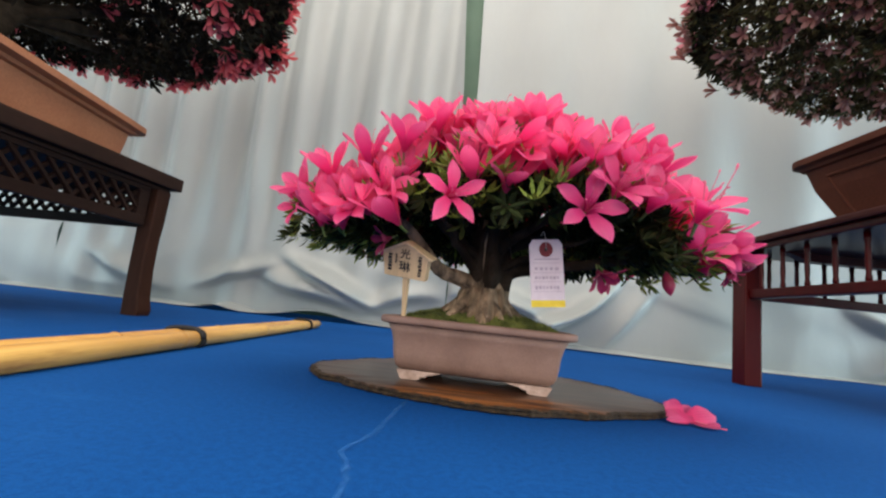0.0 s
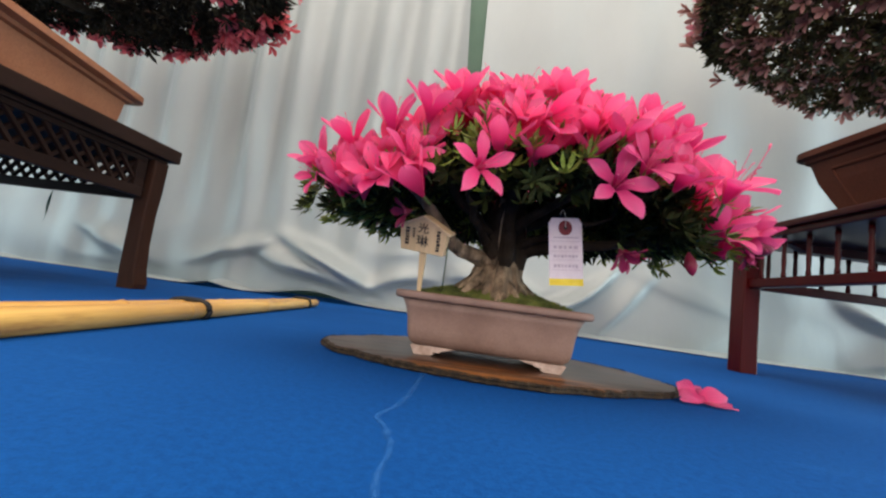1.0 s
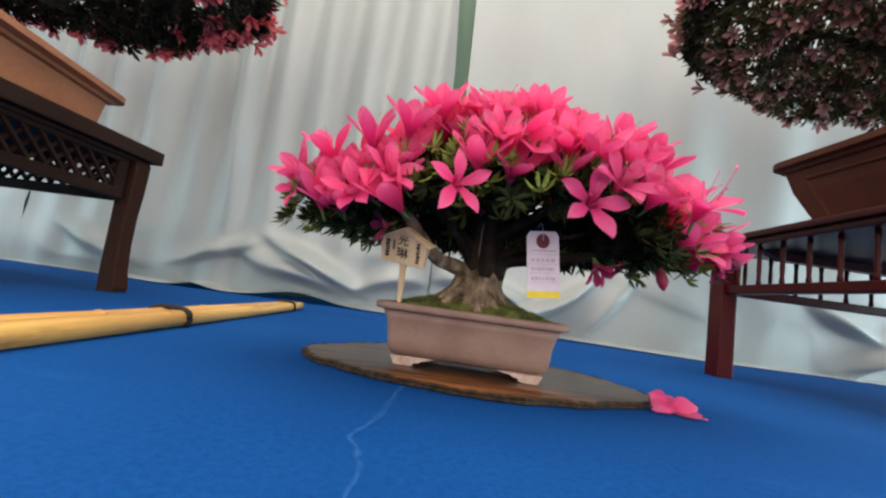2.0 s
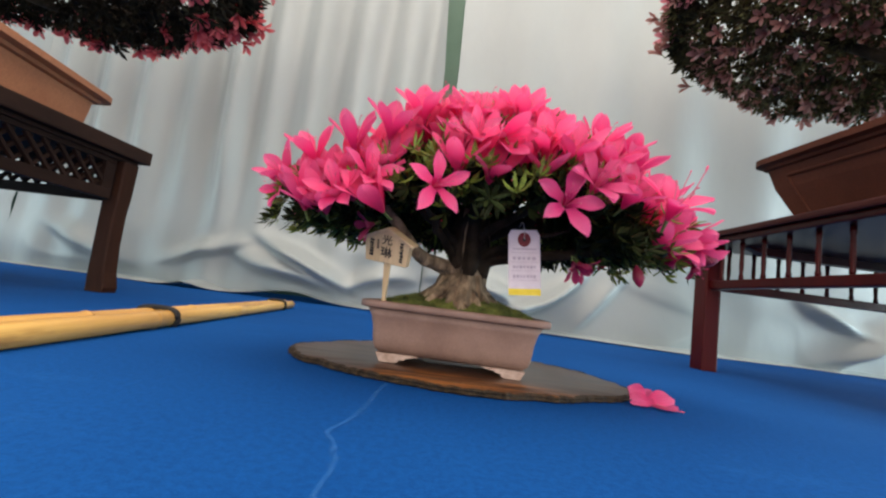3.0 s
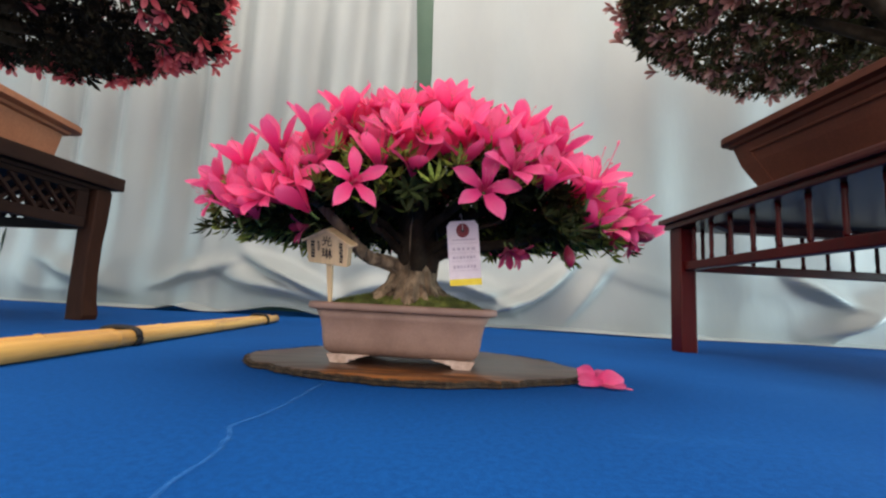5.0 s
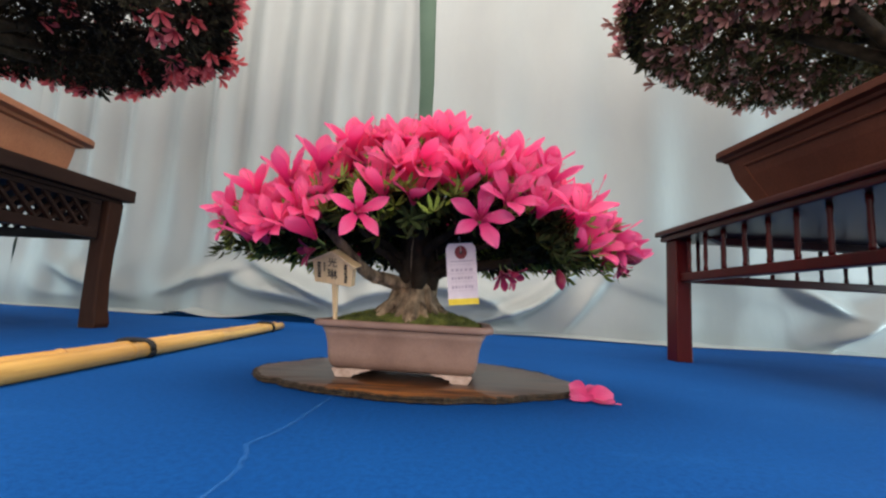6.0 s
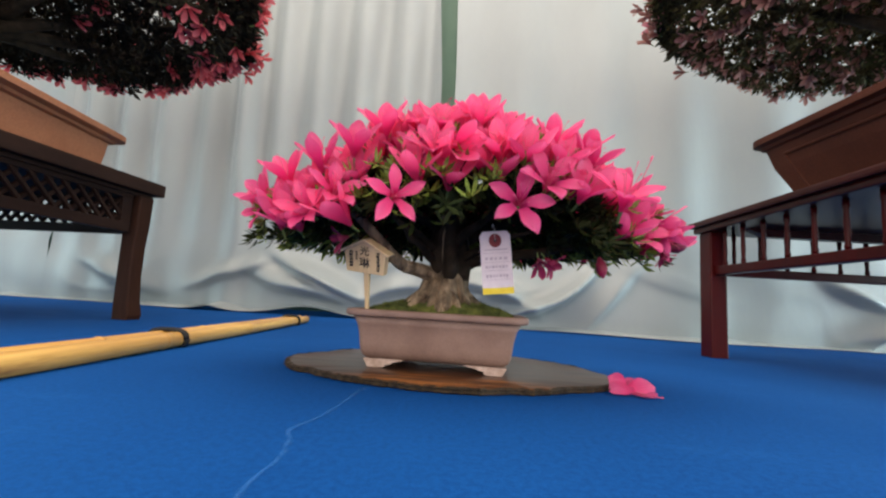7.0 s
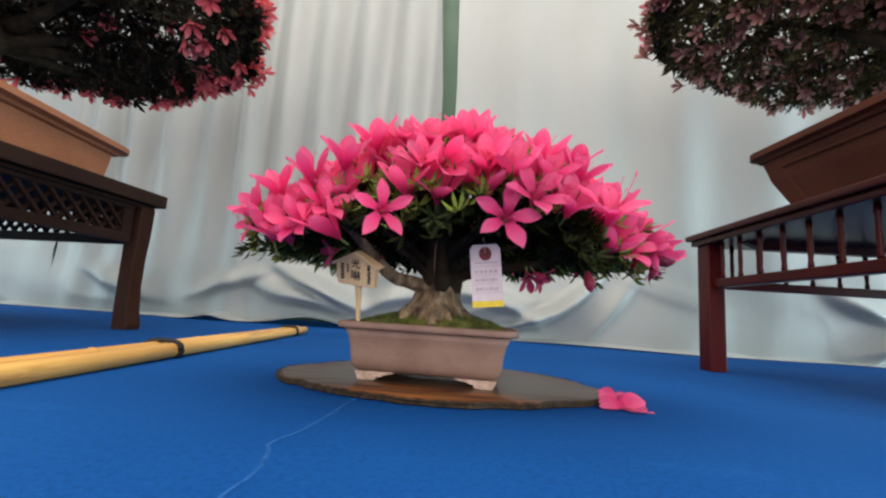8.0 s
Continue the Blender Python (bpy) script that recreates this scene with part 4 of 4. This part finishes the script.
def paper_tag():
    """A card tag on a string, hung from a branch."""
    m = pose(0.1020, 0.458, 0.1925, -3, -6, -3) @ Matrix.Diagonal((0.945, 0.955, 1.05, 1))
    thing = empty("paper_tag", m, "pale pink card tag with wine-red sticker hanging on string", "tag")
    w, h, c = 0.0205, 0.076, 0.006
    slabbed = lambda pts, y0, y1: [[(x, y, z) for x, z in pts] for y in (y0, y1)]
    bm = loft(bmesh.new(), slabbed([(-w, -h + 0.0075), (w, -h + 0.0075), (w, -c), (w - c * 0.7, 0), (-w + c * 0.7, 0), (-w, -c)], 0.0, 0.0006))
    part("card", bm, PAPER, thing)
    bm = loft(bmesh.new(), slabbed([(-w + 0.0003, -h), (w, -h), (w, -h + 0.0075), (-w, -h + 0.0075)], 0.0, 0.0006))
    part("yellow_strip", bm, YELLOW, thing, "yellow strip along the foot")
    ring = [(0.0085 * math.cos(2 * math.pi * k / 28), -0.0115 + 0.0085 * math.sin(2 * math.pi * k / 28)) for k in range(28)]
    part("sticker", loft(bmesh.new(), slabbed(ring, -0.0006, -0.0001)), WINE, thing, "round wine-red sticker")
    hole = [(0.0022 * math.cos(2 * math.pi * k / 12), -0.0115 + 0.0022 * math.sin(2 * math.pi * k / 12)) for k in range(12)]
    part("eyelet", loft(bmesh.new(), slabbed(hole, -0.0010, -0.0006)), INK, thing)
    rnd = random.Random(3)
    for z, n, th in ((-0.0225, 1, 0.0012), (-0.0335, 5, 0.0034), (-0.0435, 7, 0.003), (-0.0545, 7, 0.0036)):
        x0, x1 = -w * 0.72, w * 0.78
        step = (x1 - x0) / n
        for k in range(n):
            a = x0 + k * step
            part("writing_bar", boxed((a, -0.0005, z - th / 2 + rnd.uniform(-0.0003, 0.0003)), (a + step * rnd.uniform(0.55, 0.8) if n > 1 else x1, -0.0001, z + th / 2)), PRINT, thing)
        part("rule_line", boxed((-w * 0.8, -0.0005, z - 0.0045), (w * 0.85, -0.0001, z - 0.0041)), PRINT, thing)
    part("string", tube(bmesh.new(), curve_points([(0, -0.0012, -0.0115), (0.000, -0.002, 0.0), (-0.001, 0.004, 0.010), (-0.002, 0.018, 0.008)], 10), [0.0004] * 10, 5), STRING, thing)
    return thing


def limp_petal(at, along, out, length, width, cup, curl, seed):
    """One broad soft petal from its base at a place, running along, its face turned out."""
    along, out = Vector(along).normalized(), Vector(out).normalized()
    side = along.cross(out).normalized()
    out = side.cross(along)
    bm = bmesh.new()
    uvl = bm.loops.layers.uv.new("UVMap")
    grid, rows, cols = [], 12, 9
    for i in range(rows):
        v = i / (rows - 1)
        half = width / 2 * (0.22 + 0.78 * smooth01(0, 0.55, v)) * max(1 - max((v - 0.5) / 0.5, 0) ** 2.6, 0.03) ** 0.55
        line = []
        for j in range(cols):
            u = 2 * j / (cols - 1) - 1
            p = Vector(at) + along * (length * v) + side * (u * half) + out * (cup * u * u * v + curl * v * v)
            p += out * (0.0035 * noise.noise(Vector((u * 1.8 + seed, v * 3, seed))) * smooth01(0.2, 0.7, v))
            p.z = max(p.z, 0.0022 + 0.0008 * abs(u))
            line.append((bm.verts.new(p), (u * 0.5 + 0.5, 0.25 + 0.75 * v)))
        grid.append(line)
    for a, b in zip(grid, grid[1:]):
        for j in range(cols - 1):
            quad = (a[j], a[j + 1], b[j + 1], b[j])
            f = bm.faces.new([q[0] for q in quad])
            for loop, q in zip(f.loops, quad):
                loop[uvl].uv = q[1]
    return bm


def fallen_flower():
    """A dropped bloom lying crumpled on its side."""
    thing = empty("fallen_flower", pose(0.276, 0.457, 0.0), "dropped pink azalea bloom lying limp on the carpet", "flower")
    for k, (at, along, out, length, width, cup, curl) in enumerate((
            ((-0.002, 0.004, 0.003), (-0.80, 0.05, 0.62), (0.1, -1, 0.3), 0.029, 0.024, 0.005, -0.003),
            ((-0.008, -0.001, 0.007), (1.0, -0.18, 0.20), (0.0, -0.85, 0.50), 0.036, 0.027, -0.005, -0.005),
            ((0.002, -0.004, 0.008), (-1.0, -0.25, 0.05), (0.0, -0.8, 0.6), 0.031, 0.023, -0.005, -0.002),
            ((-0.004, -0.006, 0.004), (0.9, -0.40, -0.02), (0.0, -0.2, 1), 0.030, 0.020, 0.002, 0.0),
            ((0.0, 0.006, 0.004), (0.5, 0.6, 0.35), (0.0, -0.6, 0.8), 0.026, 0.022, 0.003, 0.0))):
        part("petal", limp_petal(at, along, out, length, width, cup, curl, k * 3.7), PETAL, thing, smooth=True)
    part("pistil", tube(bmesh.new(), [(0.004, -0.006, 0.006), (0.018, -0.014, 0.003), (0.033, -0.014, 0.002)], [0.0008, 0.0007, 0.0009], 5), STAMEN, thing)
    return thing


slab()
show_pot()
show_tree()
name_plaque()
paper_tag()
fallen_flower()

# ---- bamboo poles ----


def bamboo_pole(m, length, r0, r1, nodes, group="bamboo poles"):
    thing = empty("bamboo_pole", m, "dry yellow bamboo pole lying on the carpet, tied with black cord", "bamboo pole", group)
    bm = bmesh.new()
    ys = sorted({0.0, length, *[n + d for n in nodes for d in (-0.006, -0.002, 0, 0.002, 0.006)], *[length * i / 14 for i in range(15)]})
    prof = []
    for y in ys:
        r = r0 + (r1 - r0) * y / length
        d = min(abs(y - n) for n in nodes)
        r *= 1.09 if d < 0.001 else 1.05 if d < 0.003 else 0.985 if d < 0.007 else 1.0
        prof.append((y, r))
    ring = lambda y, r, sway: [(r * math.cos(2 * math.pi * k / 24) + sway, y, r * math.sin(2 * math.pi * k / 24) + r0) for k in range(24)]
    rings = [ring(y, r, 0.004 * math.sin(y * 3)) for y, r in prof]
    part("culm", loft(bm, rings, False, True), BAMBOO, thing, smooth=True)
    inner = [ring(0.0, r0 * 0.995, 0), ring(-0.0005, r0 * 0.9, 0), ring(0.0, r0 * 0.66, 0), ring(0.03, r0 * 0.62, 0)]
    part("cut_end", loft(bmesh.new(), inner, False, True), BAMBOO_END, thing, "hollow brown cut end")
    return thing


POLES = pose(-0.402, 0.285, 0, 0, 0, 1.2)
bamboo_pole(POLES @ pose(0.0125, 0, 0), 1.08, 0.0130, 0.0110, (0.315, 0.62, 0.90))
bamboo_pole(POLES @ pose(-0.0145, -0.02, 0, 0, 0, 0.1), 1.12, 0.0132, 0.0110, (0.24, 0.50, 0.78, 1.02))


def cord_tie(y, w):
    """Black cord wound round both poles."""
    thing = empty("cord_tie", POLES @ pose(0, y, 0), "black cord wound tightly round the bamboo poles", "cord", "cord ties")
    for k in range(2):
        path = []
        for i in range(33):
            a = 2 * math.pi * i / 32
            sx = w * math.copysign(abs(math.cos(a)) ** 0.7, math.cos(a))
            sz = 0.0148 * math.copysign(abs(math.sin(a)) ** 0.7, math.sin(a))
            path.append((sx - 0.0015, (k - 0.5) * 0.006 + 0.003 * i / 32, max(sz + 0.0132, 0.003)))
        part("winding", tube(bmesh.new(), path, [0.0036] * 33, 6), TIE, thing, smooth=True)
    return thing


cord_tie(0.355, 0.0305)
cord_tie(0.965, 0.027)

# ---- dark bench with lattice aprons, and its potted azalea ----


def lattice_slats(parent, length, z0, z1, place):
    """Crossing diagonal slats of an openwork panel; place maps (along, up, layer) to the bench."""
    step, h = 0.037, z1 - z0
    n = int(length / step) + 1
    for layer, sign in ((0, 1), (1, -1)):
        for k in range(-int(h / step) - 1, n + int(h / step) + 2):
            s0 = k * step
            ends = []
            for z in (0.0, h):
                s = s0 + sign * z
                ends.append((s, z))
            (sa, za), (sb, zb) = ends
            lo, hi = min(sa, sb), max(sa, sb)
            if hi < 0.012 or lo > length - 0.012:
                continue
            clip = lambda s: (min(max(s, 0), length), za + (min(max(s, 0), length) - sa) * (zb - za) / (sb - sa))
            a, b = place(*clip(sa), layer), place(*clip(sb), layer)
            part("lattice_slat", tube(bmesh.new(), [Vector(a), Vector(b)], [0.0056, 0.0056], 4), BLACKWOOD, parent)


def dark_bench():
    """Origin at the back corner of its top; runs to -x and -y."""
    thing = empty("display_bench", pose(-0.787, 1.145, 0, 0, 0, -7.5), "dark-stained wooden display bench with openwork lattice aprons", "bench")
    W, D, T = 0.95, 0.72, 0.385
    part("tabletop", boxed((-W, -D, T - 0.036), (0, 0, T), 0.004), BLACKWOOD, thing)
    bm = boxed((-W + 0.02, -D + 0.02, T - 0.046), (-0.02, -0.02, T - 0.036), 0.002)
    part("under_board", bm, BLACKWOOD, thing)
    for cx, cy, sx, sy in ((-0.036, -0.046, 1, 1), (-W + 0.036, -0.046, -1, 1), (-0.036, -D + 0.046, 1, -1), (-W + 0.036, -D + 0.046, -1, -1)):
        rings = []
        for z, h, out in ((0.0, 0.0235, 0.003), (0.012, 0.0245, 0.004), (0.05, 0.0225, 0.001), (0.12, 0.021, -0.001), (0.2, 0.021, -0.001), (0.26, 0.0225, 0.0), (T - 0.046, 0.0235, 0.0)):
            rings.append([(cx + sx * out + x, cy + sy * out + y, z) for x, y in rounded_rect(h, h, 0.004, 3)])
        part("leg", loft(bmesh.new(), rings), LEGWOOD, thing, smooth=False)
    z0, z1 = 0.236, T - 0.046
    # framed aprons: outer right side, back, and the two far sides
    for axis, at, lo, hi in (("x", -0.034, -D + 0.08, -0.08), ("y", -0.034, -W + 0.08, -0.08), ("x", -W + 0.034, -D + 0.08, -0.08), ("y", -D + 0.034, -W + 0.08, -0.08)):
        def bar(a, b, za, zb, name="apron_rail"):
            lo3, hi3 = ((at - 0.009, a, za), (at + 0.009, b, zb)) if axis == "x" else ((a, at - 0.009, za), (b, at + 0.009, zb))
            part(name, boxed(lo3, hi3, 0.0015), BLACKWOOD, thing)
        bar(lo, hi, z0, z0 + 0.026)
        bar(lo, hi, z1 - 0.012, z1)
        bar(lo, lo + 0.03, z0 + 0.026, z1 - 0.012, "apron_stile")
        bar(hi - 0.03, hi, z0 + 0.026, z1 - 0.012, "apron_stile")
        if axis == "x":
            place = lambda s, u, layer: (at + 0.003 * (layer * 2 - 1), lo + 0.03 + s, z0 + 0.026 + u)
        else:
            place = lambda s, u, layer: (lo + 0.03 + s, at + 0.003 * (layer * 2 - 1), z0 + 0.026 + u)
        lattice_slats(thing, hi - lo - 0.06, 0, z1 - 0.012 - z0 - 0.026, place)
    return thing


def big_pot(name, m, hx, hy, base_in, z0, z1, lip, material, label, panel):
    """A large rectangular pot that widens to a flat lip."""
    thing = empty(name, m, label, "pot", "large bonsai pots")
    body = []
    for t in (0, 0.1, 0.35, 0.7, 1):
        d = -base_in * (1 - t) ** 1.25
        body.append((d, z0 + 0.012 + (z1 - 0.026 - z0 - 0.012) * t))
    part("body", loft(bmesh.new(), pot_rings(hx, hy, 0.012, body)), material, thing)
    prof = [(0.0, z1 - 0.028), (lip * 0.3, z1 - 0.026), (lip * 0.45, z1 - 0.020), (lip, z1 - 0.016), (lip, z1 - 0.002), (lip - 0.002, z1), (-0.012, z1), (-0.014, z1 - 0.03)]
    part("rim", loft(bmesh.new(), pot_rings(hx, hy, 0.008, prof), False, False), material, thing)
    for sx in (-1, 1):
        for sy in (-1, 1):
            x, y = sx * (hx - base_in - 0.05), sy * (hy - base_in - 0.05)
            part("foot", boxed((x - 0.035, y - 0.035, z0), (x + 0.035, y + 0.035, z0 + 0.014), 0.003), material, thing)
    if panel:
        # a raised frame on each long face
        for sx in (-1, 1):
            for a, b in (((-0.82, 0.10), (0.82, 0.10)), ((-0.82, 0.86), (0.82, 0.86)), ((-0.82, 0.10), (-0.82, 0.86)), ((0.82, 0.10), (0.82, 0.86))):
                pts = []
                for u, t in (a, b):
                    d = -base_in * (1 - t) ** 1.25
                    pts.append(Vector((sx * (hx + d + 0.0005), u * (hy + d), z0 + 0.012 + (z1 - 0.038 - z0) * t)))
                part("panel_moulding", tube(bmesh.new(), pts, [0.0035, 0.0035], 6), material, thing)
    bm = loft(bmesh.new(), [[(x, y, z1 - 0.016) for x, y in rounded_rect(hx - 0.013, hy - 0.013, 0.01)]], False, True)
    bm.faces.ensure_lookup_table()
    tagged(part("moss", bm, MOSS, thing), kind="stuff")
    return thing


def big_azalea(label, base, centre, rx, ry, tilt, height, petals, blooms, seed, rim_only, leaf, bloom=(0.028, 0.037), east=0.0, fringe=0, rosettes=4600, accent=None):
    """A large flowering azalea whose flat underside is seen from below."""
    rnd = random.Random(seed)
    thing = empty("azalea_tree", pose(*base), label, "bonsai tree", "large azaleas")
    inv = Matrix.Translation(-Vector(base))
    c = Vector(centre)
    level = lambda x: c.z + tilt * (x - c.x)
    mid = Vector((base[0] * 0.7 + c.x * 0.3, base[1] * 0.7 + c.y * 0.3, (base[2] + c.z) / 2 + 0.02))
    trunk = curve_points([base, mid, (c.x, c.y, c.z + 0.12)], 12)
    part("trunk", tube(bmesh.new(), [inv @ p for p in trunk], [0.065 - 0.004 * i for i in range(12)], 20, flute=0.4, seed=seed), SHADED_BARK, thing, smooth=True)
    tips = []
    for k in range(11):
        a = 2 * math.pi * k / 11 + rnd.uniform(-0.2, 0.2)
        e = Vector((c.x + math.cos(a) * rx * 0.82, c.y + math.sin(a) * ry * 0.82, c.z + rnd.uniform(0.05, 0.16)))
        s = trunk[rnd.randint(6, 10)]
        pts = curve_points([s, (s + e) / 2 + Vector((0, 0, rnd.uniform(-0.02, 0.05))), e], 9)
        part("branch", tube(bmesh.new(), [inv @ p for p in pts], [0.02 - 0.0019 * i for i in range(9)], 7, flute=0.3, seed=k), SHADED_BARK, thing, smooth=True)
        tips += pts[3:]

    def spot(k, low, toward=False):
        a = rnd.uniform(-1.3, 0.9) if toward else rnd.uniform(0, 6.283)
        lump = 1 + 0.09 * noise.noise(Vector((math.cos(a) * 2.4, math.sin(a) * 2.4, seed))) + 0.05 * noise.noise(Vector((math.cos(a) * 7, math.sin(a) * 7, seed + 2)))
        x, y = c.x + math.cos(a) * rx * k * lump, c.y + math.sin(a) * ry * k * lump
        under = level(x) + 0.10 * smooth01(0.72, 1.0, k) ** 2 + 0.03 * noise.noise(Vector((x * 6, y * 6, seed)))
        over = c.z + 0.08 + height * math.sqrt(max(1 - k * k, 0)) if k < 1 else c.z + 0.1
        z = under + rnd.uniform(0, 0.05) if low else rnd.uniform(under, max(over, under + 0.02))
        return Vector((x, y, z)), Vector((math.cos(a) * k, math.sin(a) * k, -0.35 if low else 0.6))

    poses, bm = [], bmesh.new()
    for i in range(rosettes):
        low = i % 3 != 0
        p, d = spot(math.sqrt(rnd.uniform(0.01, 1)) if i % 5 else rnd.uniform(0.9, 1.0), low)
        d += Vector((rnd.gauss(0, 0.5), rnd.gauss(0, 0.5), rnd.gauss(0, 0.4)))
        poses.append(inv @ facing(p, d, rnd.uniform(0, 360), rnd.uniform(0.020, 0.031) * (1.0 if low else 1.7)))
        if i % 9 == 0:
            q = min(tips, key=lambda t: (t - p).length)
            tube(bm, [inv @ q, inv @ ((p + q) / 2), inv @ p], [0.004, 0.003, 0.002], 4)
    joined_whorls("foliage", poses, seed, leaf, thing, 6)
    tagged(part("fine_twig_growth", bm, SHADED_BARK, thing), kind="stuff")
    kinds = [flower_mesh("flower", seed + i, f, petals, 6, 3) for i, f in enumerate((0.8, 0.5, 0.3))]
    for i in range(blooms):
        rim = i % 20 < rim_only
        k = rnd.uniform(0.99, 1.08) if rim else math.sqrt(rnd.uniform(0.05, 0.95))
        side = rim and rnd.random() < east
        p, d = spot(k, not side and (not rim or i % 2 == 0), side)
        if rim:
            d = Vector((d.x, d.y, rnd.uniform(-0.5, 0.7)))
            lift = rnd.uniform(0.05, 0.27) if side else rnd.uniform(0, 0.24) * (i % 3 > 0)
            p = Vector((c.x + (p.x - c.x) * (1 - 0.35 * lift), c.y + (p.y - c.y) * (1 - 0.35 * lift), p.z + lift - (0.03 if lift == 0 else 0)))
        else:
            p.z -= 0.012
        if i < fringe:
            # flowers that hang from the far lower edge
            a, k = rnd.uniform(-0.3, 2.9), rnd.uniform(0.72, 0.98)
            p = Vector((c.x + math.cos(a) * rx * k, c.y + math.sin(a) * ry * k, 0))
            p.z = level(p.x) + 0.085 * smooth01(0.72, 1.0, k) ** 2 - rnd.uniform(0.0, 0.022)
            d = Vector((math.cos(a) * 0.4, math.sin(a) * 0.2 - 0.2, -1))
        d += Vector((rnd.gauss(0, 0.35), rnd.gauss(0, 0.35), rnd.gauss(0, 0.35)))
        piece("flower", rnd.choice(kinds), thing, inv @ facing(p, d, rnd.uniform(0, 72), rnd.uniform(*bloom)))
    if accent:
        # clusters that overhang the crown's open end, in the petals' lit colour
        lit_kinds = [flower_mesh("flower", seed + 20 + i, f, accent, 6, 3) for i, f in enumerate((0.7, 0.4))]
        for at in (2.75, 2.95, 3.15, 3.35, 3.62):
            k = rnd.uniform(0.97, 1.03)
            heart = Vector((c.x + math.cos(at) * rx * k, c.y + math.sin(at) * ry * k, level(c.x - rx) + rnd.uniform(0.03, 0.20)))
            for _ in range(8):
                p = heart + Vector((rnd.gauss(0, 0.016), rnd.gauss(0, 0.02), rnd.gauss(0, 0.026)))
                d = Vector((math.cos(at), math.sin(at) - 0.4, rnd.uniform(-0.7, 0.3))) + Vector((rnd.gauss(0, 0.3), rnd.gauss(0, 0.3), 0))
                piece("flower", rnd.choice(lit_kinds), thing, inv @ facing(p, d, rnd.uniform(0, 72), rnd.uniform(0.026, 0.034)), "pale rose flower in its lit colour")
    return thing


dark_bench()
big_pot("bonsai_pot", pose(-1.235, 0.845, 0, 0, 0, 3), 0.309, 0.246, 0.016, 0.385, 0.517, 0.038, POT_TERRA, "large light terracotta bonsai pot with a flat lip", False)
big_azalea("large azalea bonsai with coral-pink flowers round its dark crown", (-1.22, 0.86, 0.49), (-1.13, 1.02, 0.79), 0.57, 0.46, 0.0, 0.38, PETAL_CORAL, 440, 101, 19, LEAF_WINE_SHADED, east=0.62, fringe=60)

# ---- red lacquered stand with spindle gallery, and its potted azalea ----


def red_stand():
    """Origin at the back corner of its top; runs to +x and -y."""
    thing = empty("display_stand", pose(0.672, 1.045, 0, 0, 0, -1.0), "red lacquered wooden display stand with a gallery of turned spindles", "stand")
    W, D, T = 0.9, 0.72, 0.336
    part("tabletop", boxed((0, -D, T - 0.014), (W, 0, T), 0.004), REDTOP, thing)
    part("edge_moulding", boxed((0.010, -D + 0.01, T - 0.028), (W - 0.01, -0.01, T - 0.014), 0.004), REDTOP, thing)
    for cx, cy in ((0.040, -0.045), (W - 0.040, -0.045), (0.040, -D + 0.045), (W - 0.040, -D + 0.045)):
        part("leg", boxed((cx - 0.020, cy - 0.024, 0.0), (cx + 0.020, cy + 0.024, T - 0.028), 0.003), REDWOOD, thing)
    top = T - 0.028
    for side in ("left", "back", "right", "front"):
        along_y = side in ("left", "right")
        at = {"left": 0.040, "right": W - 0.040, "back": -0.045, "front": -D + 0.045}[side]
        a, b = (-D + 0.069, -0.069) if along_y else (0.060, W - 0.060)
        z = 0.201

        def bar(name, za, zb, t):
            lo, hi = ((at - t, a, za), (at + t, b, zb)) if along_y else ((a, at - t, za), (b, at + t, zb))
            part(name, boxed(lo, hi, 0.003), REDWOOD, thing)

        bar("rail", z, z + 0.021, 0.011)
        if side in ("right", "front"):
            bar("apron", top - 0.030, top, 0.008)
        n = 9 if along_y else 12
        for k in range(n):
            s = b - (b - a) * (k + 0.4) / n if along_y else a + (b - a) * (k + 0.5) / n
            x, y = (at, s) if along_y else (s, at)
            zs = [z + 0.021, z + 0.028, z + 0.034, z + 0.055, top - 0.02, top - 0.012, top]
            rs = [0.0048, 0.0054, 0.004, 0.005, 0.0042, 0.0054, 0.0048]
            part("spindle", tube(bmesh.new(), [(x, y, q) for q in zs], rs, 10), REDWOOD, thing, smooth=True)
    bm = bmesh.new()
    loft(bm, [[(x0, -0.138, z), (x0, -0.116, z), (W - 0.07, -0.116, z), (W - 0.07, -0.138, z)] for x0, z in ((0.112, top - 0.019), (0.070, top - 0.003), (0.070, top))])
    part("batten", bm, REDWOOD, thing)
    return thing


red_stand()
big_pot("bonsai_pot", pose(1.150, 0.690, 0, 0, 0, 3), 0.325, 0.280, 0.064, 0.336, 0.537, 0.024, POT_BROWN, "large dark brown flared bonsai pot with a panelled side", True)
big_azalea("large azalea bonsai with pale pink flowers in its dark crown", (1.15, 0.72, 0.51), (1.20, 0.95, 0.836), 0.635, 0.40, -0.012, 0.38, PETAL_SHADED, 540, 202, 7, LEAF_BRONZE_SHADED, bloom=(0.021, 0.031), rosettes=3700, accent=PETAL_ROSE)
